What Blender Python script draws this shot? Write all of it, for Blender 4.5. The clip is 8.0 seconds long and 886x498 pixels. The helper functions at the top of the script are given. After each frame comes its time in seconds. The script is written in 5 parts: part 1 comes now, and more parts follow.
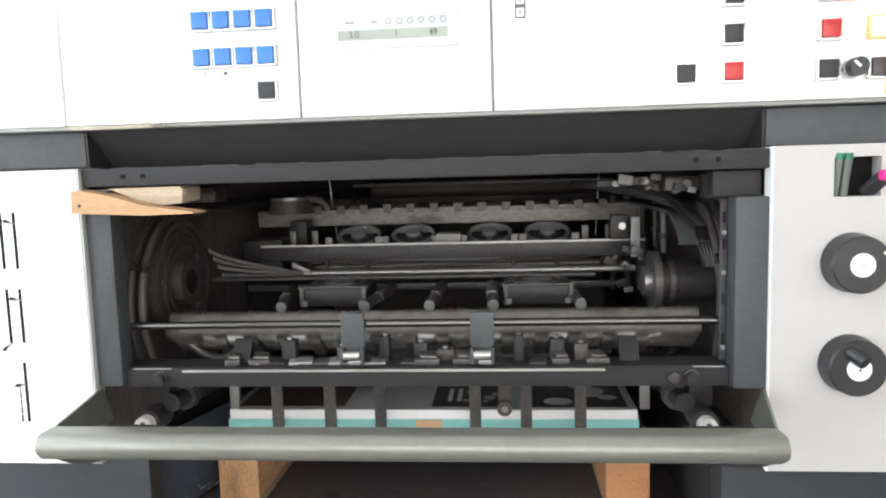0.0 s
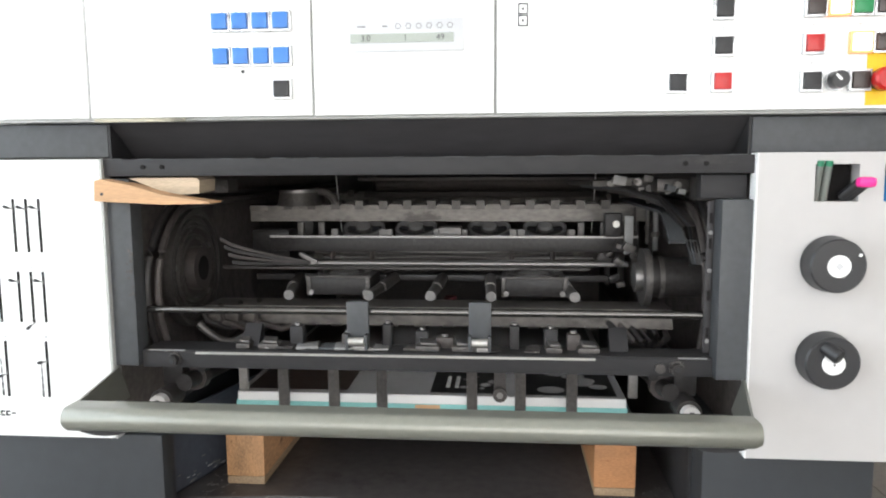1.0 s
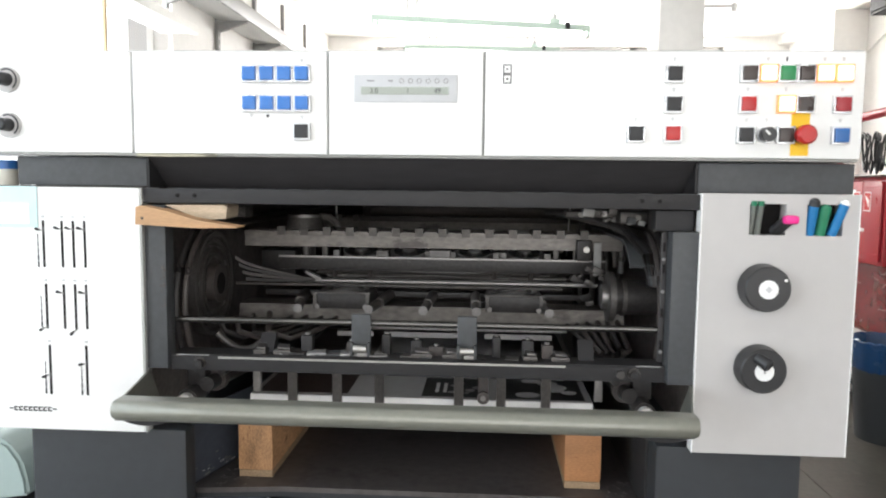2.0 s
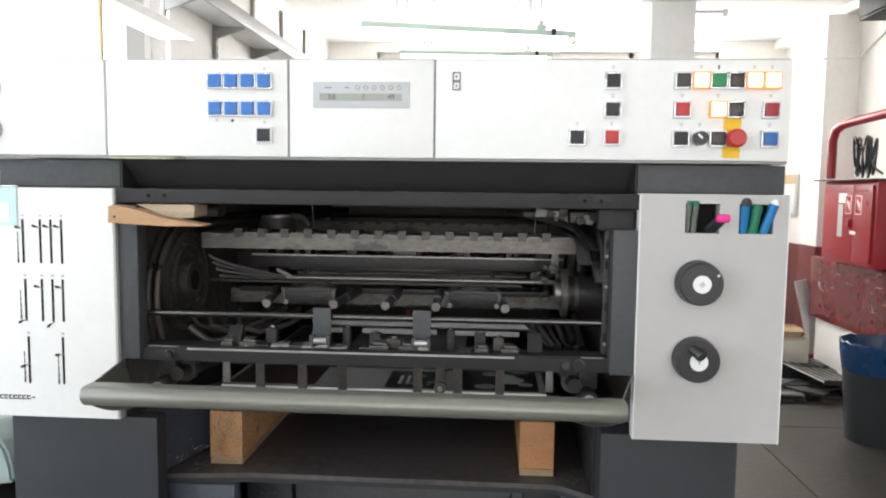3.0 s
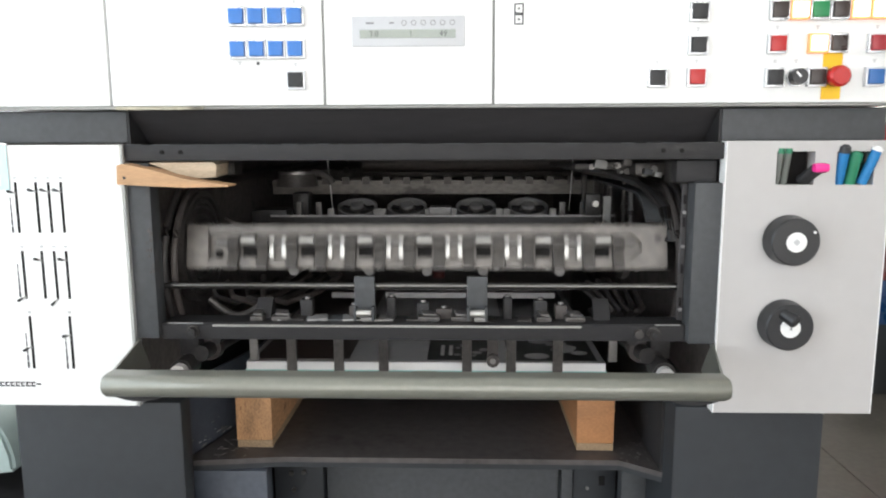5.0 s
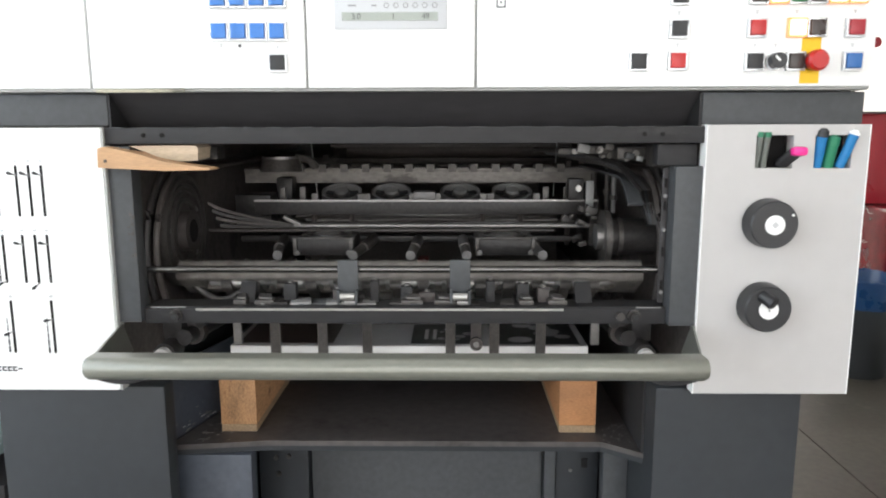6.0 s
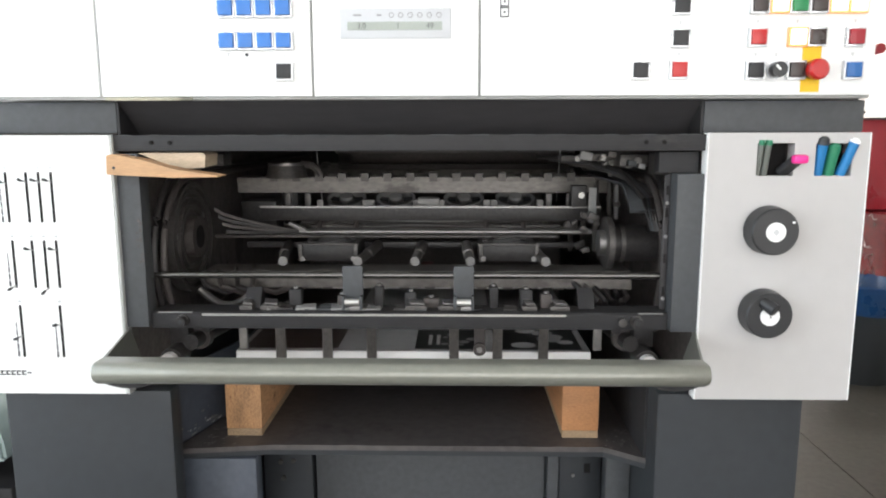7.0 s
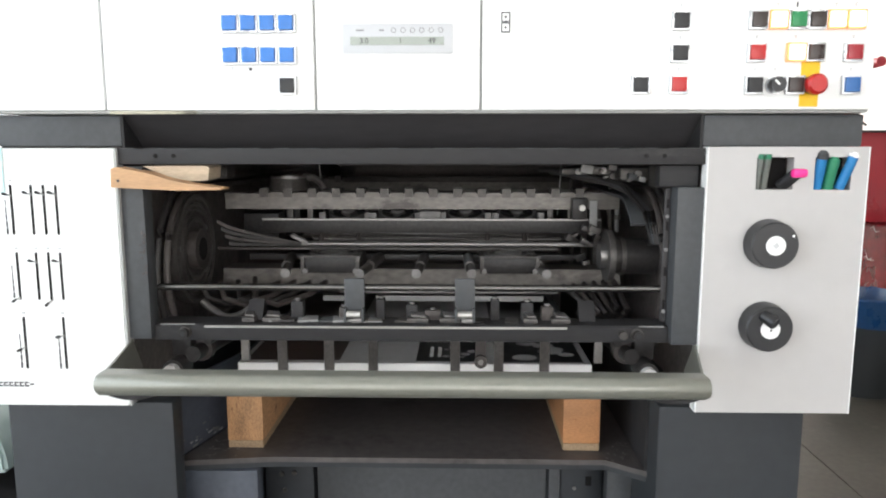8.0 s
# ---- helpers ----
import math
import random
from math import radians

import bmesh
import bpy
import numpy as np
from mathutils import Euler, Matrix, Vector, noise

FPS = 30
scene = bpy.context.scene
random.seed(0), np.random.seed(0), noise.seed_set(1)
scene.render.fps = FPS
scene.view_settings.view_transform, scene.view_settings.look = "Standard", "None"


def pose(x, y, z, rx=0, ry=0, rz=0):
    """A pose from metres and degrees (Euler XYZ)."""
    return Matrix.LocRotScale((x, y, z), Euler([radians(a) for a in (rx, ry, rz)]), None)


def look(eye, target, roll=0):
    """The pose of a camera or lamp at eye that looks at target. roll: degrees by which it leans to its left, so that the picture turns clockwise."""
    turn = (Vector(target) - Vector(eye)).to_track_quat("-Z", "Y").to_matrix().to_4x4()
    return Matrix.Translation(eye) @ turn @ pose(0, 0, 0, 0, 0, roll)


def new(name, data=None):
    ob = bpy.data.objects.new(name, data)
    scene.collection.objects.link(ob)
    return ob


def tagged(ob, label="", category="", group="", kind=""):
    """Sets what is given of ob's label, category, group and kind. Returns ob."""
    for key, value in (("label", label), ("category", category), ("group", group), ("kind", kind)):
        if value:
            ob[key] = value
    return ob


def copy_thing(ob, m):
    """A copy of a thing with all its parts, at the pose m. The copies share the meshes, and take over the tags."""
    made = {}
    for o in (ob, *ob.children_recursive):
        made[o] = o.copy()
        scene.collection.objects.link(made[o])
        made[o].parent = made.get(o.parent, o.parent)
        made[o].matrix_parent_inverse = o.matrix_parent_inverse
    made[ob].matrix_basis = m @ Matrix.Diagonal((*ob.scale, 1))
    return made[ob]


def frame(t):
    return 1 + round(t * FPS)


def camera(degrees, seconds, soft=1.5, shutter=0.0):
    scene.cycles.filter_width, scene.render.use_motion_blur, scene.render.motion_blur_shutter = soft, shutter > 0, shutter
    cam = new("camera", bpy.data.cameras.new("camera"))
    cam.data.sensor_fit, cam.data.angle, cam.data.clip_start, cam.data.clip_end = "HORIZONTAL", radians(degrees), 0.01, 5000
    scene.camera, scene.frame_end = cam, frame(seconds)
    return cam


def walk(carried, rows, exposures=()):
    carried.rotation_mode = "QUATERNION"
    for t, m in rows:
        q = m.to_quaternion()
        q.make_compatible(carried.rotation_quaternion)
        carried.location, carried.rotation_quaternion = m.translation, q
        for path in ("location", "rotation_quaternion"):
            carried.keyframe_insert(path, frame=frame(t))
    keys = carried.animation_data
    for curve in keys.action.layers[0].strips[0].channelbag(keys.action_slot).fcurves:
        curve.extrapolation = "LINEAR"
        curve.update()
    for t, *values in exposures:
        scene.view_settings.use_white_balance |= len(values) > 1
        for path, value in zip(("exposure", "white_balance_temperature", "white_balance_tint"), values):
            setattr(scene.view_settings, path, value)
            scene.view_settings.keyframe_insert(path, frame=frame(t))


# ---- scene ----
cam = camera(63.5, 8.0, soft=2.0, shutter=0.4)
METRES, EYE, TILT, LEAN, TURN = 0.5, 1.48, 0.0, 0.0, 5.1
ROWS = [
    (0.0, 0.0, 0.0, 0.0, -0.18, -6.12, 1.64),
    (0.5, 0.0008, -0.0315, 0.0023, -0.13, -6.6, 0.93),
    (1.0, -0.0063, -0.0927, 0.0102, -0.1, -6.65, 0.37),
    (2.5, 0.0073, -0.4517, 0.0761, -1.57, -5.19, -0.77),
    (3.0, 0.1029, -0.4927, 0.0427, -1.09, -4.86, -0.68),
    (3.5, 0.1007, -0.4624, 0.0371, -0.97, -4.91, -0.21),
    (4.0, 0.0052, -0.3557, 0.0386, -1.51, -5.6, 0.07),
    (4.5, -0.1065, -0.2727, 0.0401, -2.63, -6.84, 0.34),
    (6.0, -0.1011, -0.2576, 0.0247, -4.27, -9.5, 0.14),
    (6.5, -0.1051, -0.2726, 0.0329, -4.14, -9.49, 0.03),
    (7.0, -0.1017, -0.2767, 0.0314, -3.93, -9.1, 0.09),
    (7.5, -0.0993, -0.2771, 0.032, -3.87, -8.72, 0.1),
    (8.0, -0.1008, -0.2861, 0.0368, -3.76, -8.2, 0.01),
]
path = [(t, pose(0, 0, EYE, TILT, LEAN, TURN) @ pose(METRES * x, METRES * y, METRES * z, 90 + pitch, roll, yaw)) for t, x, y, z, yaw, pitch, roll in ROWS]
path += [
    (1.2, look((-0.006, -0.066, 1.484), (-0.169, 1.915, 1.272), -0.3)),
    (2.3, look((-0.001, -0.217, 1.515), (-0.118, 1.772, 1.335), 0.8)),
    (4.7, look((-0.045, -0.128, 1.500), (-0.125, 1.852, 1.233), -0.3)),
    (5.8, look((-0.042, -0.130, 1.495), (-0.067, 1.842, 1.163), -0.15)),
]
walk(cam, sorted(path, key=lambda row: row[0]),
     exposures=[(0.0, 0.56), (1.2, 0.48), (2.3, 0.02), (3.0, -0.10), (3.9, -0.05), (4.5, 0.1), (5.8, 0.28), (8.0, 0.33)])

# ---- world, lights, exposure ----
DZ = 0.33      # the press's own datum lies this far above the floor's z = 0 datum
world = bpy.data.worlds.new("sky")
scene.world = world
world.use_nodes = True
wn = world.node_tree.nodes
sky = wn.new("ShaderNodeTexSky")
sky.sky_type, sky.sun_disc = "NISHITA", False
sky.sun_elevation, sky.sun_rotation = radians(50), radians(200)
world.node_tree.links.new(sky.outputs[0], wn["Background"].inputs[0])
wn["Background"].inputs[1].default_value = 0.15

sun = new("sun", bpy.data.lights.new("sun", "SUN"))
sun.data.energy, sun.data.angle, sun.data.color = 2.0, radians(0.5), (1.0, 0.95, 0.88)
sun.matrix_basis = look((-6, -4, 9), (0, 0, 0))


def window_light(name, eye, target, w, h, watts, color=(0.93, 0.97, 1.0)):
    lamp = bpy.data.lights.new(name, "AREA")
    lamp.shape, lamp.size, lamp.size_y, lamp.energy, lamp.color = "RECTANGLE", w, h, watts, color
    ob = new(name, lamp)
    ob.matrix_basis = look(eye, target)
    return ob


# frontal fill lamp in an assumed window behind the camera, never in view
window_light("fill_light_back", (0.5, -3.02, 1.75), (0.5, 0, 1.75), 3.54, 1.64, 60, (1.0, 0.985, 0.975))
window_light("window_light_left", (-1.74, -0.5, 1.75), (2, -0.5, 1.75), 3.54, 1.64, 50, (0.86, 0.94, 1.0))
window_light("window_light_mid", (-1.74, 2.69, 1.83), (2, 2.69, 1.83), 2.12, 1.8, 65)
# added lamp: brightens the far ceiling, no window is known there
window_light("fill_light_north", (0.6, 7.52, 2.5), (0.6, 0, 2.5), 3.54, 0.84, 130, (1.0, 0.98, 0.95))


# ---- materials ----
def mat(name, color, rough=0.5, metal=0.0, grain=40.0, vary=0.12, bump=0.05, wear=None, wear_at=0.62, spec=0.5, stretch=(1, 1, 1), rand=0.0, coat=0.0, local=False):
    """A procedural surface: colour varied at two scales, fine relief and, if given, a worn colour in patches."""
    m = bpy.data.materials.new(name)
    m.use_nodes = True
    nt = m.node_tree
    n, link = nt.nodes, nt.links.new
    bsdf = n["Principled BSDF"]
    geo = n.new("ShaderNodeNewGeometry")
    sc = n.new("ShaderNodeVectorMath")
    sc.operation = "MULTIPLY"
    sc.inputs[1].default_value = stretch
    if local:      # the pattern stays with a thing that moves
        link(n.new("ShaderNodeTexCoord").outputs["Object"], sc.inputs[0])
    else:
        link(geo.outputs["Position"], sc.inputs[0])
    fine, broad = n.new("ShaderNodeTexNoise"), n.new("ShaderNodeTexNoise")
    fine.inputs["Scale"].default_value, fine.inputs["Detail"].default_value = grain * 6, 4
    broad.inputs["Scale"].default_value, broad.inputs["Detail"].default_value = grain * 0.3, 6
    for t in (fine, broad):
        link(sc.outputs[0], t.inputs["Vector"])
    add = n.new("ShaderNodeMath")
    add.operation = "ADD"
    link(fine.outputs[0], add.inputs[0])
    link(broad.outputs[0], add.inputs[1])
    ramp = n.new("ShaderNodeMapRange")
    ramp.inputs[1].default_value, ramp.inputs[2].default_value = 0.6, 1.4
    ramp.inputs[3].default_value, ramp.inputs[4].default_value = 1 - vary, 1 + vary
    link(add.outputs[0], ramp.inputs[0])
    hsv = n.new("ShaderNodeHueSaturation")
    hsv.inputs["Color"].default_value = (*color, 1)
    if rand:
        info = n.new("ShaderNodeObjectInfo")
        rr = n.new("ShaderNodeMapRange")
        rr.inputs[3].default_value, rr.inputs[4].default_value = 1 - rand, 1 + rand
        link(info.outputs["Random"], rr.inputs[0])
        mul = n.new("ShaderNodeMath")
        mul.operation = "MULTIPLY"
        link(rr.outputs[0], mul.inputs[0])
        link(ramp.outputs[0], mul.inputs[1])
        link(mul.outputs[0], hsv.inputs["Value"])
    else:
        link(ramp.outputs[0], hsv.inputs["Value"])
    last = hsv.outputs[0]
    if wear:
        patch = n.new("ShaderNodeTexNoise")
        patch.inputs["Scale"].default_value, patch.inputs["Detail"].default_value, patch.inputs["Roughness"].default_value = grain * 0.7, 8, 0.7
        link(sc.outputs[0], patch.inputs["Vector"])
        cut = n.new("ShaderNodeMapRange")
        cut.inputs[1].default_value, cut.inputs[2].default_value = wear_at, wear_at + 0.08
        link(patch.outputs[0], cut.inputs[0])
        mix = n.new("ShaderNodeMix")
        mix.data_type = "RGBA"
        mix.inputs[7].default_value = (*wear, 1)
        link(cut.outputs[0], mix.inputs[0])
        link(last, mix.inputs[6])
        last = mix.outputs[2]
    link(last, bsdf.inputs["Base Color"])
    rg = n.new("ShaderNodeMapRange")
    rg.inputs[1].default_value, rg.inputs[2].default_value = 0.3, 0.7
    rg.inputs[3].default_value, rg.inputs[4].default_value = max(rough - 0.08, 0.02), min(rough + 0.08, 1)
    link(broad.outputs[0], rg.inputs[0])
    link(rg.outputs[0], bsdf.inputs["Roughness"])
    bsdf.inputs["Metallic"].default_value = metal
    bsdf.inputs["Specular IOR Level"].default_value = spec
    bsdf.inputs["Coat Weight"].default_value = coat
    if bump:
        b = n.new("ShaderNodeBump")
        b.inputs["Strength"].default_value, b.inputs["Distance"].default_value = bump, 0.002
        link(fine.outputs[0], b.inputs["Height"])
        link(b.outputs[0], bsdf.inputs["Normal"])
    return m


def glow(name, color, strength):
    m = bpy.data.materials.new(name)
    m.use_nodes = True
    b = m.node_tree.nodes["Principled BSDF"]
    b.inputs["Base Color"].default_value = (*color, 1)
    b.inputs["Emission Color"].default_value = (*color, 1)
    b.inputs["Emission Strength"].default_value = strength
    return m


WHITE = mat("white_enamel", (0.86, 0.86, 0.85), 0.4, grain=12, vary=0.03, bump=0.03)
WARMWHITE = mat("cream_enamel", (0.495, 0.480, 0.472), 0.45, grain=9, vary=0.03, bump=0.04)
EDGE = mat("grey_edge_trim", (0.42, 0.42, 0.41), 0.45, grain=30, vary=0.15)
DARK = mat("dark_grey_paint", (0.030, 0.0288, 0.0300), 0.55, spec=0.25, grain=25, vary=0.18, bump=0.06, wear=(0.052, 0.049, 0.049), wear_at=0.6, stretch=(0.35, 1, 1))
BLUEGREY = mat("blue_grey_paint", (0.063, 0.066, 0.070), 0.5, spec=0.35, grain=18, vary=0.2, bump=0.06, wear=(0.085, 0.088, 0.092), wear_at=0.62)
LEG = mat("leg_grey_paint", (0.0285, 0.0315, 0.0355), 0.55, spec=0.35, grain=10, vary=0.12, bump=0.06)
OLIVE = mat("olive_metallic_paint", (0.22, 0.22, 0.19), 0.33, 0.35, grain=20, vary=0.08, bump=0.03)
# black metal, its tone lifted to paint the haze over the dark inside
OILY = mat("oily_black_metal", (0.062, 0.053, 0.050), 0.5, 0.0, spec=0.35, grain=30, vary=0.4, bump=0.15, wear=(0.13, 0.115, 0.108), wear_at=0.62)
IRON = mat("grimy_iron", (0.078, 0.071, 0.067), 0.42, 0.3, grain=35, vary=0.45, bump=0.2, wear=(0.20, 0.185, 0.172), wear_at=0.62)
STEEL = mat("worn_steel", (0.25, 0.24, 0.235), 0.4, 0.8, grain=40, vary=0.2, bump=0.08)
BRIGHT = mat("bright_steel", (0.46, 0.45, 0.43), 0.38, 0.8, grain=40, vary=0.1, bump=0.04)
ALU = mat("dull_aluminium", (0.205, 0.193, 0.184), 0.45, 0.12, grain=18, vary=0.4, bump=0.06, wear=(0.095, 0.086, 0.08), wear_at=0.60, stretch=(0.5, 1, 1))
SOOT = mat("oily_black_enamel", (0.030, 0.027, 0.0265), 0.42, spec=0.3, grain=28, vary=0.5, bump=0.2, wear=(0.09, 0.082, 0.077), wear_at=0.62)
SLATE = mat("slate_blue_paint", (0.066, 0.075, 0.096), 0.5, grain=14, vary=0.25, wear=(0.17, 0.18, 0.20), wear_at=0.72)
# grimy walls, lightened so the colour carries the haze inside the press
GRIMY = mat("grimy_haze_lifted_wall", (0.14, 0.122, 0.114), 0.55, grain=16, vary=0.45, bump=0.15, wear=(0.065, 0.056, 0.052), wear_at=0.55)
RECESS = mat("charcoal_paint", (0.050, 0.047, 0.049), 0.5, spec=0.3, grain=14, vary=0.2, bump=0.06, wear=(0.066, 0.063, 0.064), wear_at=0.6, stretch=(0.3, 1, 1))
GRIP = mat("dark_gripper_steel", (0.075, 0.068, 0.063), 0.40, 0.3, grain=40, vary=0.45, bump=0.15, local=True)
BARALU = mat("dull_bar_aluminium", (0.168, 0.153, 0.140), 0.40, 0.25, grain=22, vary=0.5, bump=0.1, wear=(0.085, 0.075, 0.069), wear_at=0.57, stretch=(0.5, 1, 1), local=True)
POLISHED = mat("polished_dark_rod", (0.12, 0.116, 0.112), 0.2, 0.9, grain=30, vary=0.15, bump=0.03)
BLACK = mat("black_plastic", (0.022, 0.022, 0.024), 0.4, grain=40, vary=0.15, bump=0.04)
RUBBER = mat("grey_rubber_key", (0.018, 0.018, 0.020), 0.5, grain=60, vary=0.2)
BLUEKEY = mat("blue_key", (0.036, 0.18, 0.55), 0.35, grain=60, vary=0.08)
NAVYKEY = mat("navy_key", (0.02, 0.12, 0.36), 0.35, grain=60, vary=0.08)
REDKEY = mat("red_key", (0.46, 0.012, 0.012), 0.3, grain=60, vary=0.08)
DARKRED = mat("dark_red_key", (0.33, 0.015, 0.025), 0.35, grain=60, vary=0.08)
GREENKEY = mat("green_key", (0.01, 0.22, 0.07), 0.35, grain=60, vary=0.08)
BROWNKEY = mat("unlit_lamp_key", (0.036, 0.023, 0.020), 0.3, grain=60, vary=0.08)
LITKEY = glow("lit_lamp_key", (1.0, 0.72, 0.46), 2.6)
# glow put on the bezels of lit keys, painting their orange halo
KEYHALO = glow("painted_key_halo", (0.9, 0.36, 0.15), 0.42)
YELLOW = mat("yellow_tape", (0.85, 0.5, 0.0), 0.45, grain=40, vary=0.06)
BEZEL = mat("chromed_bezel", (0.62, 0.63, 0.65), 0.3, 0.7, grain=50, vary=0.08)
LCD = mat("lcd_glass", (0.31, 0.34, 0.30), 0.2, grain=50, vary=0.04, bump=0)
LCDFRAME = mat("display_mask", (0.56, 0.57, 0.59), 0.35, grain=50, vary=0.03)
# near-black without sheen, paints the shade inside holes, slots and gaps
VOID = mat("painted_hole_dark", (0.022, 0.0205, 0.0205), 0.9, grain=40, vary=0.1, bump=0, spec=0.0)
INK = mat("ink_print", (0.05, 0.05, 0.055), 0.6, grain=60, vary=0.1)
MIDPRINT = mat("mid_grey_print", (0.26, 0.26, 0.27), 0.6, grain=60, vary=0.1)
FAINT = mat("faint_print", (0.56, 0.56, 0.57), 0.6, grain=60, vary=0.1)
WOOD = mat("raw_pine", (0.37, 0.20, 0.095), 0.7, grain=75, vary=0.55, bump=0.35, stretch=(1.7, 0.2, 0.55), wear=(0.11, 0.045, 0.018), wear_at=0.60)
WEDGE = mat("sawn_wedge_wood", (0.50, 0.30, 0.16), 0.65, grain=90, vary=0.25, bump=0.2, stretch=(0.18, 1, 1.6), wear=(0.30, 0.15, 0.07), wear_at=0.62)
REDPINE = mat("reddish_pine", (0.36, 0.165, 0.068), 0.65, grain=60, vary=0.35, bump=0.3, stretch=(0.6, 0.2, 1.6), wear=(0.22, 0.085, 0.03), wear_at=0.60)
OLDPINE = mat("weathered_pine", (0.29, 0.20, 0.12), 0.75, grain=70, vary=0.4, bump=0.3, stretch=(1, 0.3, 1))
PALEWOOD = mat("pale_splintered_wood", (0.5, 0.4, 0.29), 0.75, grain=90, vary=0.35, bump=0.4, stretch=(0.3, 1, 3))
PAPER = mat("white_paper_edges", (0.78, 0.77, 0.76), 0.7, grain=20, vary=0.06, bump=0.25, stretch=(0.1, 0.1, 30))
CYANPAPER = mat("turquoise_paper_edges", (0.22, 0.50, 0.48), 0.7, grain=14, vary=0.2, bump=0.25, stretch=(1, 1, 12), wear=(0.6, 0.7, 0.68), wear_at=0.6)
PRINTGREY = mat("printed_grey", (0.50, 0.49, 0.49), 0.35, grain=8, vary=0.12, bump=0)
PRINTBROWN = mat("printed_dark_brown", (0.06, 0.042, 0.035), 0.35, grain=25, vary=0.5, bump=0)
PRINTBLACK = mat("printed_black", (0.012, 0.012, 0.012), 0.35, grain=40, vary=0.2, bump=0)
STAINBOARD = mat("stained_dark_board", (0.078, 0.069, 0.067), 0.42, grain=11, vary=0.4, bump=0.15, wear=(0.040, 0.034, 0.032), wear_at=0.57)
CONCRETE = mat("dirty_floor_screed", (0.035, 0.0305, 0.0235), 0.5, grain=5, vary=0.5, bump=0.12, wear=(0.062, 0.055, 0.043), wear_at=0.62)
WALL = mat("white_wall_paint", (0.87, 0.85, 0.82), 0.8, grain=4, vary=0.04, bump=0.1)
CEIL = mat("white_ceiling_paint", (0.88, 0.87, 0.84), 0.85, grain=4, vary=0.04, bump=0.1)
REDPAINT = mat("red_cabinet_enamel", (0.30, 0.012, 0.022), 0.35, grain=20, vary=0.1, bump=0.03)
REDFILM = mat("red_shrink_film", (0.125, 0.009, 0.012), 0.2, grain=3, vary=0.35, bump=0.15, coat=0.15)
BINGREY = mat("dark_bin_plastic", (0.016, 0.018, 0.02), 0.45, grain=20, vary=0.15)
BAGBLUE = mat("blue_bin_bag", (0.005, 0.036, 0.11), 0.25, grain=18, vary=0.3, bump=0.6)
PALEGREEN = mat("pale_green_enamel", (0.34, 0.42, 0.40), 0.45, grain=14, vary=0.05)
SHELFGREY = mat("galvanised_shelf", (0.55, 0.55, 0.54), 0.45, 0.4, grain=14, vary=0.12)
GALV = mat("dull_galvanised_steel", (0.27, 0.265, 0.26), 0.5, 0.2, grain=14, vary=0.15)
LAMPBODY = mat("lamp_housing_green_white", (0.55, 0.66, 0.58), 0.4, grain=20, vary=0.05)
TUBE = glow("fluorescent_tube", (1.0, 1.0, 0.94), 9.0)
PINK = mat("pink_cap", (0.85, 0.03, 0.28), 0.4, grain=40, vary=0.06)
PENGREEN = mat("green_pen", (0.02, 0.20, 0.10), 0.4, grain=40, vary=0.06)
PENBLUE = mat("blue_pen", (0.012, 0.18, 0.44), 0.4, grain=40, vary=0.06)
PENGREY = mat("grey_pen_barrel", (0.16, 0.17, 0.155), 0.4, grain=40, vary=0.08)
BEIGE = mat("beige_window_frame", (0.55, 0.42, 0.25), 0.6, grain=14, vary=0.1)
PIPE = mat("cream_pipe", (0.6, 0.58, 0.5), 0.5, grain=14, vary=0.1)


# ---- building helpers ----
ORIGIN = {}


def box(bm, x0, x1, y0, y1, z0, z1, bevel=0.0, turn=None):
    m = Matrix.Translation(((x0 + x1) / 2, (y0 + y1) / 2, (z0 + z1) / 2))
    if turn:
        m = m @ turn
    m = m @ Matrix.Diagonal((abs(x1 - x0), abs(y1 - y0), abs(z1 - z0), 1))
    vs = bmesh.ops.create_cube(bm, size=1, matrix=m)["verts"]
    if bevel:
        es = list({e for v in vs for e in v.link_edges})
        bmesh.ops.bevel(bm, geom=es, offset=bevel, segments=2, affect="EDGES", profile=0.6)
    return bm


def rod(bm, p0, p1, r, seg=16, r2=None):
    p0, p1 = Vector(p0), Vector(p1)
    d = p1 - p0
    m = Matrix.Translation((p0 + p1) / 2) @ d.to_track_quat("Z", "Y").to_matrix().to_4x4()
    bmesh.ops.create_cone(bm, cap_ends=True, segments=seg, radius1=r, radius2=r if r2 is None else r2, depth=d.length, matrix=m)
    return bm


def ring(bm, centre, axis, r_out, r_in, thick, seg=28):
    """A flat ring with a square section."""
    q = Vector(axis).to_track_quat("Z", "Y").to_matrix().to_4x4()
    m = Matrix.Translation(centre) @ q
    loops = []
    for r, h in ((r_out, -thick / 2), (r_out, thick / 2), (r_in, thick / 2), (r_in, -thick / 2)):
        loops.append([bm.verts.new(m @ Vector((r * math.cos(2 * math.pi * i / seg), r * math.sin(2 * math.pi * i / seg), h))) for i in range(seg)])
    for a in range(4):
        la, lb = loops[a], loops[(a + 1) % 4]
        for i in range(seg):
            bm.faces.new((la[i], la[(i + 1) % seg], lb[(i + 1) % seg], lb[i]))
    return bm


def sweep(bm, pts, profile):
    """Joins closed cross-sections profile(i) -> list of points, along pts, capped at both ends."""
    loops = [[bm.verts.new(p) for p in profile(i)] for i in range(len(pts))]
    k = len(loops[0])
    for a, b in zip(loops, loops[1:]):
        for i in range(k):
            bm.faces.new((a[i], a[(i + 1) % k], b[(i + 1) % k], b[i]))
    bm.faces.new(loops[0][::-1])
    bm.faces.new(loops[-1])
    bmesh.ops.recalc_face_normals(bm, faces=bm.faces)
    return bm


